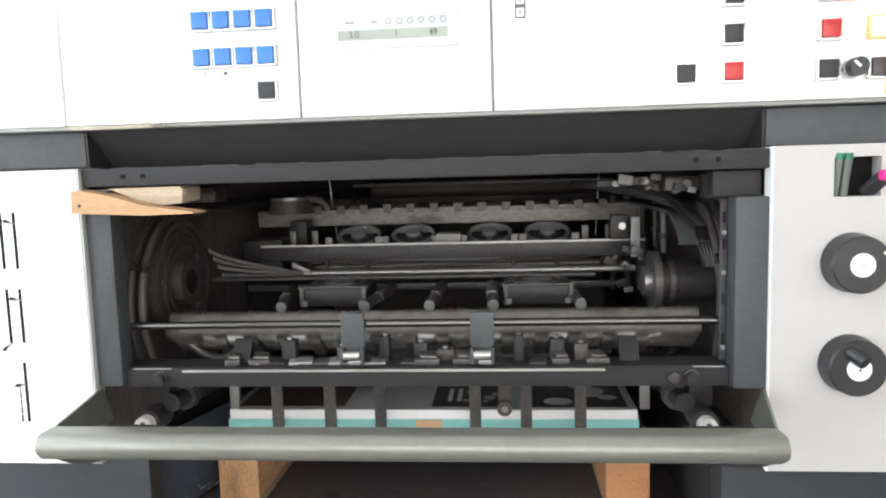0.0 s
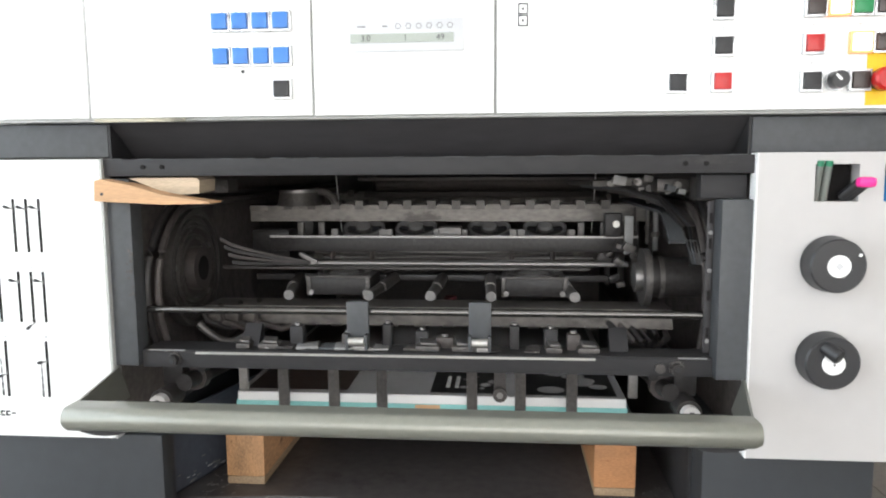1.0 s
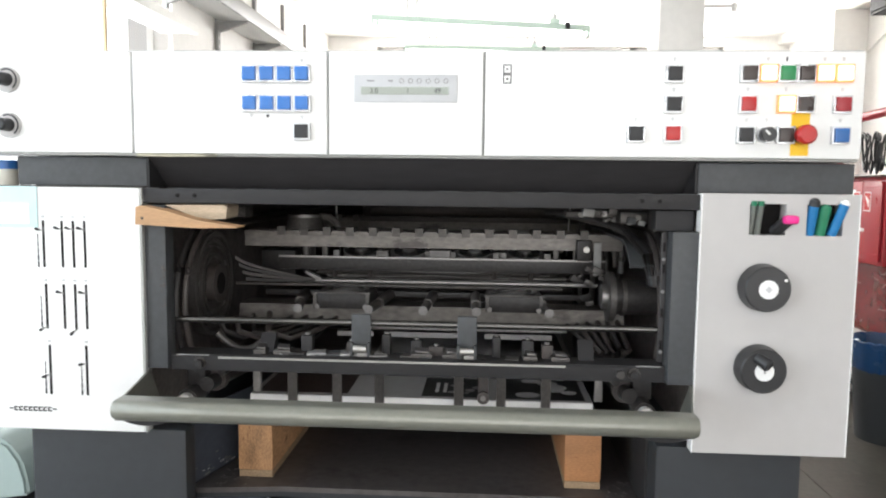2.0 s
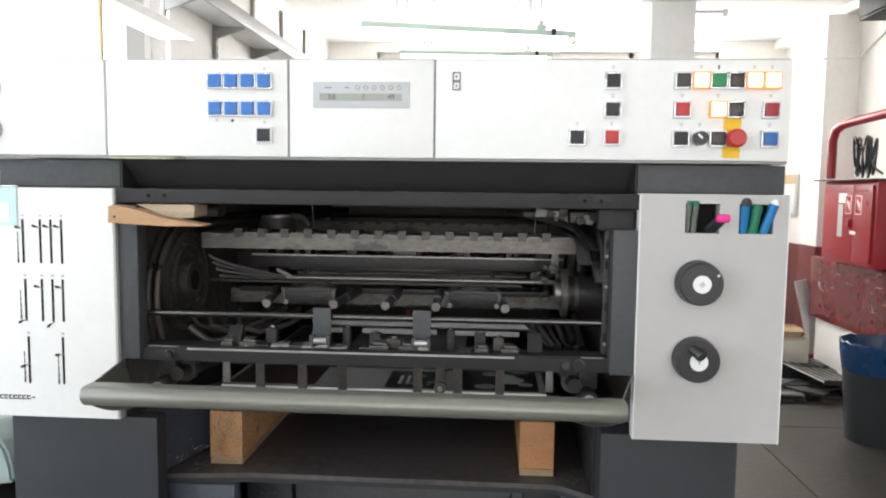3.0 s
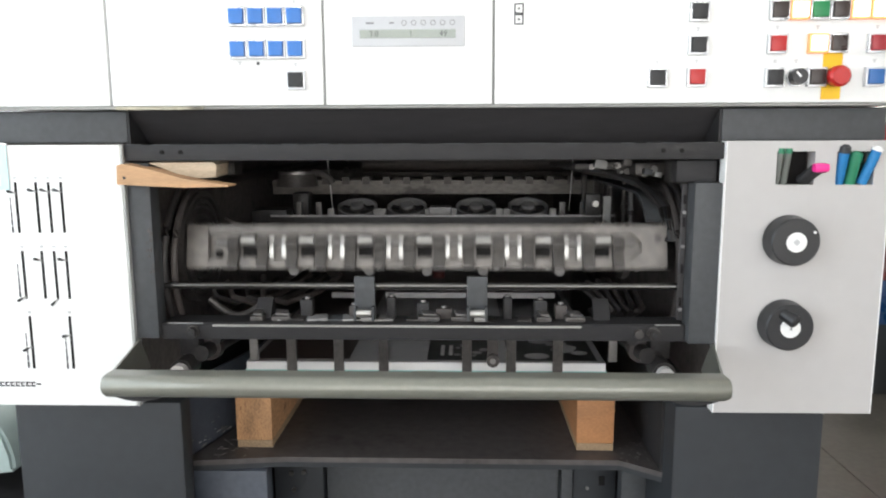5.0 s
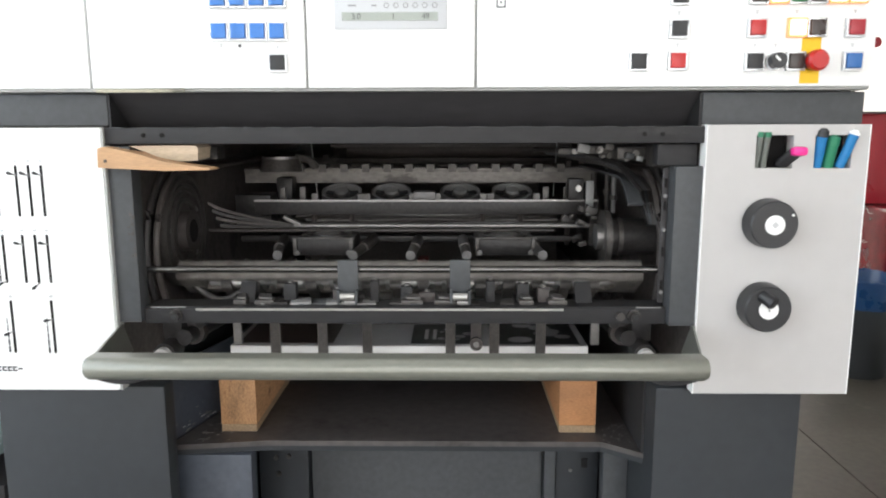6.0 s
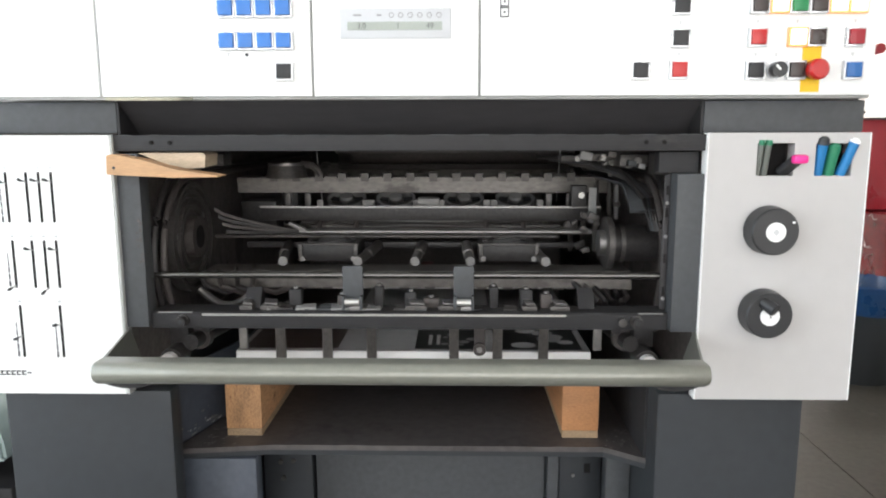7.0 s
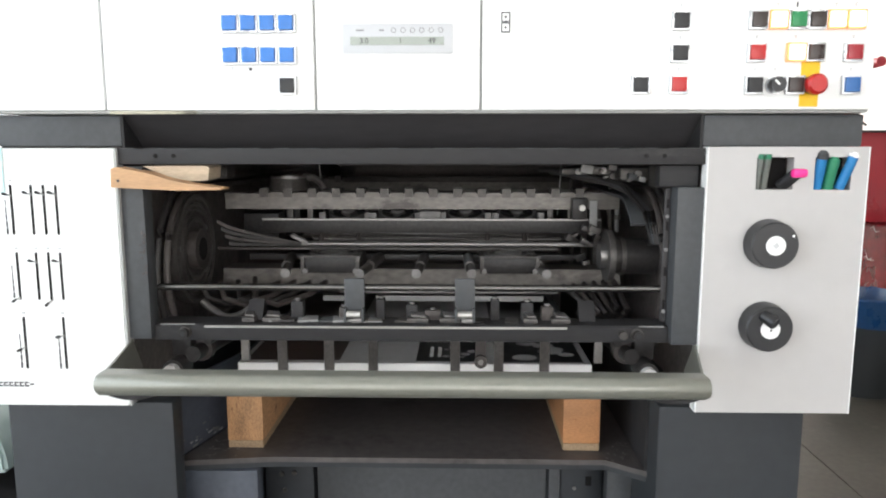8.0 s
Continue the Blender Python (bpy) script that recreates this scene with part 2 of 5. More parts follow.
def prism(bm, prof, x0, x1):
    """Extrudes a (y, z) outline from x0 to x1."""
    return sweep(bm, (x0, x1), lambda i: [(x1 if i else x0, y, z) for y, z in prof])


def tube(bm, pts, r, seg=8):
    """A round tube along pts."""
    pts = [Vector(p) for p in pts]
    frames = []
    for i, p in enumerate(pts):
        d = (pts[min(i + 1, len(pts) - 1)] - pts[max(i - 1, 0)]).normalized()
        up = Vector((0, 0, 1)) if abs(d.z) < 0.9 else Vector((0, 1, 0))
        s = d.cross(up).normalized()
        frames.append((p, s, s.cross(d)))
    return sweep(bm, pts, lambda i: [frames[i][0] + r * (math.cos(2 * math.pi * k / seg) * frames[i][1] + math.sin(2 * math.pi * k / seg) * frames[i][2]) for k in range(seg)])


def mesh_of(bm, material, name):
    me = bpy.data.meshes.new(name)
    bmesh.ops.recalc_face_normals(bm, faces=bm.faces)
    bm.to_mesh(me)
    bm.free()
    me.materials.append(material)
    me.polygons.foreach_set("use_smooth", [True] * len(me.polygons))
    me.set_sharp_from_angle(angle=radians(35))
    return me


def thing(name, at, label, category, group="", kind=""):
    """An empty at the thing's base."""
    ob = tagged(new(name), label, category, group, kind)
    ob.location = at
    ORIGIN[ob.name] = Vector(at)
    return ob


def part(name, bm, material, parent, label=""):
    """One mesh object under a thing or under a part; the bmesh is in world metres."""
    o = ORIGIN[parent.name]
    bm.transform(Matrix.Translation(-o))
    ob = new(name, mesh_of(bm, material, name))
    ob.parent = parent
    ORIGIN[ob.name] = o
    return tagged(ob, label)


def solo(name, bm, material, label, category, group="", kind="", at=None):
    """A thing of one mesh."""
    at = Vector(at or (0, 0, 0))
    bm.transform(Matrix.Translation(-at))
    ob = new(name, mesh_of(bm, material, name))
    ob.location = at
    ORIGIN[ob.name] = at
    return tagged(ob, label, category, group, kind)


def b(*a, **k):
    """A new bmesh with one box, in the press's datum (z is raised by DZ)."""
    a = list(a)
    a[4] += DZ
    a[5] += DZ
    return box(bmesh.new(), *a, **k)


def up(p):
    return (p[0], p[1], p[2] + DZ)


def r(p0, p1, rad, seg=16, r2=None):
    return rod(bmesh.new(), up(p0), up(p1), rad, seg, r2)


def lettering(text, size, x, y, z, material, parent, name="digits"):
    """Built-in-font text facing -y, as a mesh."""
    cu = bpy.data.curves.new(name, "FONT")
    cu.body, cu.size, cu.align_x, cu.align_y, cu.extrude = text, size, "CENTER", "CENTER", 0.0002
    tmp = bpy.data.objects.new(name, cu)
    me = bpy.data.meshes.new_from_object(tmp)
    me.transform(pose(x, y, z, 90))
    bm = bmesh.new()
    bm.from_mesh(me)
    bpy.data.objects.remove(tmp)
    bpy.data.meshes.remove(me)
    return part(name, bm, material, parent)


# ---- the room ----
XL, XR, YB, YF, H = -1.72, 3.05, -3.0, 7.5, 3.05


def room():
    t = 0.25
    bm = box(bmesh.new(), XL - t, XR + t, YB - t, YF + t, -0.2, -0.006)
    fl = solo("floor", bm, mat("dark_joint_dirt", (0.03, 0.027, 0.023), 0.9, grain=20), "dirty grey screed floor in large slabs with dark joints", "floor", kind="structure")
    ys = [YB, -0.9, 1.5, 4.4, YF]
    xs = [XL, -1.3, 0.2, 1.7, XR]
    for xa, xb in zip(xs, xs[1:]):
        for ya, yb in zip(ys, ys[1:]):
            part("floor_slab", box(bmesh.new(), xa + 0.003, xb - 0.003, ya + 0.003, min(yb, YF) - 0.003, -0.0055, 0.0), CONCRETE, fl)
    solo("ceiling", box(bmesh.new(), XL - t, XR + t, YB - t, YF + t, H, H + 0.2), CEIL, "white painted ceiling", "ceiling", kind="structure")

    def holed(name, axis, at, lo, hi, holes, out):
        """A wall with openings: (a0, a1, z0, z1) along its run."""
        bm = bmesh.new()
        a = lo

        def slab(a0, a1, z0, z1):
            if a1 - a0 < 1e-4 or z1 - z0 < 1e-4:
                return
            if axis == "y":
                box(bm, min(at, at + out), max(at, at + out), a0, a1, z0, z1)
            else:
                box(bm, a0, a1, min(at, at + out), max(at, at + out), z0, z1)
        for a0, a1, z0, z1 in holes:
            slab(a, a0, 0, H)
            slab(a0, a1, 0, z0)
            slab(a0, a1, z1, H)
            a = a1
        slab(a, hi, 0, H)
        return solo(name, bm, WALL, "white painted wall", "wall", kind="structure")
    holed("wall_west", "y", XL, YB, YF, [(-2.3, 1.3, 0.9, 2.6), (1.6, 3.67, 0.9, 2.75)], -t)
    holed("wall_east", "y", XR, YB, YF, [], t)
    holed("wall_south", "x", YB, XL, XR, [(-1.3, 2.3, 0.9, 2.6)], -t)
    holed("wall_north", "x", YF, XL, XR, [(-1.2, 2.4, 2.05, 2.95)], t)

    def window(name, axis, at, a0, a1, z0, z1, n, f=0.03):
        w = thing(name, ((at, a0, z0) if axis == "y" else (a0, at, z0)), "bright window with white painted frame", "window", kind="structure")

        def bar(nm, c0, c1, e0, e1, d=0.06, m=WALL):
            if axis == "y":
                part(nm, box(bmesh.new(), at - 0.16, at - 0.16 + d, c0, c1, e0, e1, 0.004), m, w)
            else:
                part(nm, box(bmesh.new(), c0, c1, at - 0.16, at - 0.16 + d, e0, e1, 0.004), m, w)
        for i in range(n + 1):
            c = a0 + (a1 - a0) * i / n
            bar("window_frame", max(c - f, a0), min(c + f, a1), z0, z1)
        bar("window_rail", a0, a1, z0, z0 + 0.06)
        bar("window_rail", a0, a1, z1 - 0.06, z1)
        glass = bpy.data.materials.new("window_glass")
        glass.use_nodes = True
        g = glass.node_tree.nodes["Principled BSDF"]
        g.inputs["Transmission Weight"].default_value, g.inputs["Roughness"].default_value, g.inputs["IOR"].default_value = 1.0, 0.0, 1.02
        for i in range(n):
            c0, c1 = a0 + (a1 - a0) * i / n + 0.03, a0 + (a1 - a0) * (i + 1) / n - 0.03
            bm = box(bmesh.new(), at - 0.135, at - 0.129, c0, c1, z0 + 0.06, z1 - 0.06) if axis == "y" else box(bmesh.new(), c0, c1, at - 0.135, at - 0.129, z0 + 0.06, z1 - 0.06)
            p = part("pane", bm, glass, w)
            p.visible_shadow = False
    window("window_1", "y", XL, -2.3, 1.3, 0.9, 2.6, 4)
    window("window_2", "y", XL, 1.6, 3.67, 0.9, 2.75, 1, 0.012)
    # assumed south window, out of view, the opening for the back fill lamp
    window("window_3_assumed", "x", YB, -1.3, 2.3, 0.9, 2.6, 4)
    # added window, mostly hidden by the press, for the north fill lamp
    window("window_4_added", "x", YF + 0.25, -1.2, 2.4, 2.05, 2.95, 4)
    solo("backdrop", box(bmesh.new(), -6.1, -6.0, 3.0, 20.0, -2, 9), glow("bright_overcast_glare", (1.0, 1.0, 1.0), 3.0), "overexposed bright daylight outside the windows", "backdrop", kind="structure")
    # added glowing plane, whitens the north opening and the ceiling
    solo("backdrop_north", box(bmesh.new(), -8.0, 9.0, 12.0, 12.1, -2, 9), bpy.data.materials["bright_overcast_glare"], "glowing white plane added behind the far wall opening", "backdrop", kind="structure")
    # slender wooden post in front of the far windows
    solo("window_post", box(bmesh.new(), -1.528, -1.513, 2.60, 2.62, 0.0, H - 0.002, 0.004), BEIGE, "slender beige wooden post before the far window", "window post", kind="structure")
    # pier, beams and cornice
    solo("pier", box(bmesh.new(), 1.08, 1.36, 4.6, 4.95, 0, H, 0.004), WALL, "white plastered pier under a ceiling beam", "pier", kind="structure")
    solo("beam", box(bmesh.new(), 1.0, XR, 4.4, 4.6, 2.72, H, 0.004), WALL, "white plastered ceiling beam", "beam", kind="structure")
    solo("cornice", box(bmesh.new(), XR - 0.12, XR, YB, YF, 2.96, 3.045, 0.01), WALL, "white cornice along the wall top", "cornice", kind="structure")


    solo("pilaster", box(bmesh.new(), 2.78, XR - 0.001, 5.95, 6.25, 0, 2.955, 0.004), WALL, "white plastered pilaster on the wall", "pilaster", kind="structure")


room()


# ---- the printing press ----
FACE = 0.783          # front plane of the panels
PRESS = thing("printing_press", (-0.1, 0.8, 0.0), "white and dark grey offset printing press seen at its delivery end", "printing press")


def press_frame():
    # legs and side frames to the floor
    part("leg", b(-0.674, -0.4385, FACE + 0.022, 0.840, -DZ, 0.813, bevel=0.006), LEG, PRESS, "dark grey painted leg casing")
    part("leg_casing", b(-0.674, -0.478, 0.8405, 1.75, -DZ, 0.813, bevel=0.003), LEG, PRESS)
    part("leg", b(0.2375, 0.437, FACE + 0.022, 1.75, -DZ, 0.813, bevel=0.006), LEG, PRESS, "dark grey painted leg casing")
    part("side_frame", b(-0.655, -0.492, 0.819, 2.6, 0.815, 1.143, bevel=0.003), GRIMY, PRESS)
    part("side_frame", b(0.285, 0.472, 0.819, 2.6, 0.815, 1.143, bevel=0.003), GRIMY, PRESS)
    part("upper_frame", b(-0.655, -0.492, 0.812, 2.6, 1.1435, 1.205, bevel=0.003), GRIMY, PRESS)
    part("upper_frame", b(0.285, 0.472, 0.812, 2.6, 1.1435, 1.205, bevel=0.003), GRIMY, PRESS)
    # unseen rear wall and side blocks, added to stop light leaking in
    part("rear_wall", b(-0.655, 0.472, 2.602, 2.64, -DZ, 1.207), GRIMY, PRESS)
    for x0, x1 in ((-0.655, -0.44), (0.24, 0.472)):
        part("rear_light_block", b(x0, x1, 1.752, 2.6, -DZ, 0.813), DARK, PRESS)
    part("inner_floor", b(-0.49, 0.284, 1.77, 2.6, 0.28, 0.30), OILY, PRESS)
    part("top_cover", b(-0.655, 0.472, 0.95, 2.6, 1.208, 1.23), DARK, PRESS)
    # band under the console
    part("band_block", b(-0.674, -0.4845, FACE + 0.017, 0.811, 1.1675, 1.208, bevel=0.002), BLUEGREY, PRESS)
    part("band_block", b(0.278, 0.4815, FACE + 0.017, 0.811, 1.1675, 1.208, bevel=0.002), BLUEGREY, PRESS)
    bm = bmesh.new()
    prism(bm, [(0.800, 1.211 + DZ), (0.868, 1.158 + DZ), (0.875, 1.162 + DZ), (0.807, 1.216 + DZ)], -0.484, 0.277)
    part("hand_recess", bm, RECESS, PRESS, "sloping dark grey recess")
    for x0, x1 in ((-0.4843, -0.4815), (0.2745, 0.2775)):
        bm = bmesh.new()
        prism(bm, [(0.801, 1.207 + DZ), (0.801, 1.166 + DZ), (0.86, 1.166 + DZ)], x0, x1)
        part("recess_cheek", bm, DARK, PRESS)
    lip = part("lip_rail", b(-0.487, 0.2795, FACE + 0.006, 0.86, 1.1445, 1.1655, bevel=0.0015), DARK, PRESS, "dark grey cross rail with four holes")
    for x in (-0.436, -0.412, 0.203, 0.226):
        part("bolt_hole", r((x, FACE + 0.0045, 1.1555), (x, FACE + 0.012, 1.1555), 0.0028, 12), VOID, lip)
    # columns at the opening's sides
    part("column", b(-0.486, -0.456, FACE + 0.008, 0.818, 0.908, 1.1415, bevel=0.002), BLUEGREY, PRESS, "blue-grey painted column with chipped edge")
    part("column", b(0.2445, 0.2795, FACE + 0.004, 0.818, 0.905, 1.115, bevel=0.002), BLUEGREY, PRESS, "blue-grey painted column")
    part("column_cap", b(0.225, 0.2765, 0.805, 0.83, 1.115, 1.143, bevel=0.002), DARK, PRESS)


def wear_marks():
    part("worn_strip", b(-0.487, -0.375, 0.7772, 0.7795, 1.2085, 1.2128, bevel=0.0008), mat("yellowed_bare_strip", (0.42, 0.39, 0.30), 0.6, grain=60, vary=0.3, wear=(0.15, 0.14, 0.11), wear_at=0.5, stretch=(0.3, 1, 1)), PRESS, "yellowed bare strip under the console")
    random.seed(14)
    for i in range(16):
        z = random.gauss(1.03, 0.02)
        x = -0.457 - abs(random.gauss(0, 0.004))
        w = random.uniform(0.0006, 0.0018)
        part("paint_chip", b(x - w, x + w, FACE + 0.0072, FACE + 0.0085, z - w * random.uniform(0.8, 2.2), z + w), OILY, PRESS)
    for i in range(22):
        x = random.uniform(-0.48, 0.27)
        w = random.uniform(0.003, 0.02)
        part("paint_scratch", b(x - w, x + w, FACE + 0.0052, FACE + 0.0068, 1.1648, 1.1658), BLUEGREY, PRESS)


def key(x, z, cap, panel, size=0.0205, deep=0.006, bezel=True):
    """A square push key in its chromed bezel on the console."""
    y, h = 0.778, size / 2
    z += DZ
    if bezel:
        bm = bmesh.new()
        for a in ((x - h - 0.0012, x - h + 0.0012, z - h - 0.0012, z + h + 0.0012), (x + h - 0.0012, x + h + 0.0012, z - h - 0.0012, z + h + 0.0012),
                  (x - h, x + h, z - h - 0.0012, z - h + 0.0012), (x - h, x + h, z + h - 0.0012, z + h + 0.0012)):
            box(bm, a[0], a[1], y - 0.0065, y, a[2], a[3], 0.0004)
        # a lit key's bezel glows in place of the halo round it
        part("key_bezel", bm, KEYHALO if cap is LITKEY else BEZEL, panel)
    bm = box(bmesh.new(), x - h + 0.0013, x + h - 0.0013, y - deep - 0.004, y, z - h + 0.0013, z + h - 0.0013, 0.0012)
    part("key", bm, cap, panel)


def marks(panel, x, z, w=0.007, h=0.005, m=None):
    """A small printed symbol, too small to read, as plain bars."""
    bm = bmesh.new()
    z += DZ
    box(bm, x - w / 2, x + w / 2, 0.7772, 0.778, z + h / 4, z + h / 2)
    box(bm, x - w / 3, x + w / 3, 0.7772, 0.778, z - h / 2, z - h / 4)
    box(bm, x - w / 8, x + w / 8, 0.7772, 0.778, z - h / 4, z + h / 4)
    part("symbol", bm, m or FAINT, panel)


def console():
    y = 0.778
    part("console_body", b(-0.86, 0.4785, y + 0.008, 1.05, 1.2095, 1.3535, bevel=0.003), EDGE, PRESS, "grey console housing behind white panels")
    panels = []
    for x0, x1 in ((-0.858, -0.4935), (-0.4905, -0.2225), (-0.2195, -0.0128), (-0.0098, 0.476)):
        panels.append(part("console_panel", b(x0, x1, y, y + 0.012, 1.2135, 1.3505, bevel=0.0015), WHITE, PRESS, "white console panel"))
    pl, pb, pd, pr = panels
    # two rotary dials on the first panel
    for z in (1.312, 1.25):
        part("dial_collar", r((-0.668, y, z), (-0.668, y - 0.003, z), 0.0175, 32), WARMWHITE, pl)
        arc = [(-0.668 + 0.0142 * math.sin(a), y - 0.0032, z + DZ + 0.0142 * math.cos(a)) for a in [radians(-25 + 12 * k) for k in range(15)]]
        part("dial_scale", tube(bmesh.new(), arc, 0.0012, 6), INK, pl)
        bm = bmesh.new()
        rod(bm, (-0.668, y - 0.003, z + DZ), (-0.668, y - 0.020, z + DZ), 0.0092, 24, 0.0084)
        rod(bm, (-0.668, y - 0.020, z + DZ), (-0.668, y - 0.0225, z + DZ), 0.0084, 24, 0.0062)
        part("dial_knob", bm, BLACK, pl)
    # two rows of four blue keys and a black one
    for z in (1.3205, 1.2815):
        for i in range(4):
            key(-0.3265 + 0.0238 * i, z, BLUEKEY, pb)
    key(-0.256, 1.244, RUBBER, pb)
    for x, z in ((-0.303, 1.2645), (-0.256, 1.2625), (-0.326, 1.265), (-0.256, 1.338)):
        marks(pb, x, z, 0.005, 0.004)
    part("screw", r((-0.303, y, 1.2645), (-0.303, y - 0.001, 1.2645), 0.002, 10), INK, pb)
    # display
    part("display_rim", b(-0.1853, -0.0467, y - 0.0009, y, 1.2832, 1.3198), FAINT, pd)
    part("display_mask", b(-0.1845, -0.0475, y - 0.0015, y, 1.284, 1.319, bevel=0.0006), LCDFRAME, pd, "pale grey display mask")
    lcd = part("display_glass", b(-0.1755, -0.058, y - 0.0024, y - 0.001, 1.2935, 1.3035), LCD, pd, "greenish liquid crystal display")
    for text, x in (("3.0", -0.158), ("1", -0.1125), ("49", -0.073)):
        lettering(text, 0.0095, x, y - 0.0027, 1.2983 + DZ, INK, pd)
    for i in range(6):
        x = -0.121 + 0.0118 * i
        part("pictogram", ring(bmesh.new(), (x, y - 0.0017, 1.3115 + DZ), (0, 1, 0), 0.0036, 0.0026, 0.0004, 6), MIDPRINT, pd)
    for x, w in ((-0.163, 0.010), (-0.136, 0.006)):
        part("pictogram", b(x - w / 2, x + w / 2, y - 0.0018, y - 0.0014, 1.3105, 1.3125), MIDPRINT, pd)
    # right panel
    for z in (1.3272, 1.3145):
        bm = bmesh.new()
        for a in ((0.0135, 0.0148, -0.006, 0.006), (0.0232, 0.0245, -0.006, 0.006), (0.0135, 0.0245, -0.006, -0.0048), (0.0135, 0.0245, 0.0048, 0.006)):
            box(bm, a[0], a[1], y - 0.0012, y, z + a[2] + DZ, z + a[3] + DZ)
        part("indicator_frame", bm, INK, pr)
        part("indicator", b(0.0148, 0.0232, y - 0.0007, y, z - 0.0046, z + 0.0046), WHITE, pr)
        part("symbol", b(0.0178, 0.0202, y - 0.0011, y - 0.0006, z - 0.0012, z + 0.0012), INK, pr)
    for x, z, c in ((0.2355, 1.3215, RUBBER), (0.2355, 1.2825, RUBBER), (0.188, 1.244, RUBBER), (0.2355, 1.2445, REDKEY)):
        key(x, z, c, pr)
        marks(pr, x, z + 0.0185, 0.005, 0.0045, FAINT)
    for x, c in zip((0.330, 0.3537, 0.3774, 0.401, 0.4247, 0.4484), (BROWNKEY, LITKEY, GREENKEY, BROWNKEY, LITKEY, LITKEY)):
        key(x, 1.3222, c, pr)
    for x, c in ((0.330, REDKEY), (0.378, LITKEY), (0.4015, BROWNKEY), (0.4484, DARKRED)):
        key(x, 1.283, c, pr)
    for x, c in ((0.329, RUBBER), (0.379, BROWNKEY), (0.4482, NAVYKEY)):
        key(x, 1.2435, c, pr)
    for x, z in ((0.33, 1.302), (0.378, 1.302), (0.4484, 1.302), (0.33, 1.2625), (0.355, 1.2625), (0.4482, 1.2625), (0.3774, 1.3405), (0.3537, 1.3405), (0.4247, 1.3405), (0.4484, 1.3405)):
        if abs(x - 0.3774) < 0.0003:
            part("symbol", b(x - 0.0009, x + 0.0009, y - 0.0006, y, z - 0.003, z + 0.003), INK, pr)
        else:
            marks(pr, x, z, 0.005, 0.004, FAINT)
    part("yellow_tape", b(0.387, 0.410, y - 0.0008, y, 1.217, 1.2715), YELLOW, pr, "yellow backing behind the stop button")
    part("stop_collar", r((0.4005, y, 1.2435), (0.4005, y - 0.012, 1.2435), 0.011, 24), BLACK, pr)
    bm = bmesh.new()
    rod(bm, (0.4005, y - 0.010, 1.2435 + DZ), (0.4005, y - 0.0185, 1.2435 + DZ), 0.0125, 28)
    rod(bm, (0.4005, y - 0.0185, 1.2435 + DZ), (0.4005, y - 0.0215, 1.2435 + DZ), 0.0125, 28, 0.0098)
    part("stop_button", bm, REDKEY, pr, "red mushroom stop button")
    part("selector_base", r((0.3540, y, 1.2435), (0.3540, y - 0.006, 1.2435), 0.0108, 24), BEZEL, pr)
    part("selector_knob", r((0.3540, y - 0.006, 1.2435), (0.3540, y - 0.018, 1.2435), 0.0098, 24, 0.0092), BLACK, pr, "black selector knob")
    part("selector_pointer", box(bmesh.new(), 0.3515 - 0.0012, 0.3515 + 0.0012, y - 0.0188, y - 0.0178, 1.2418 + DZ, 1.2418 + DZ + 0.008, turn=pose(0, 0, 0, 0, -45, 0)), WHITE, pr)


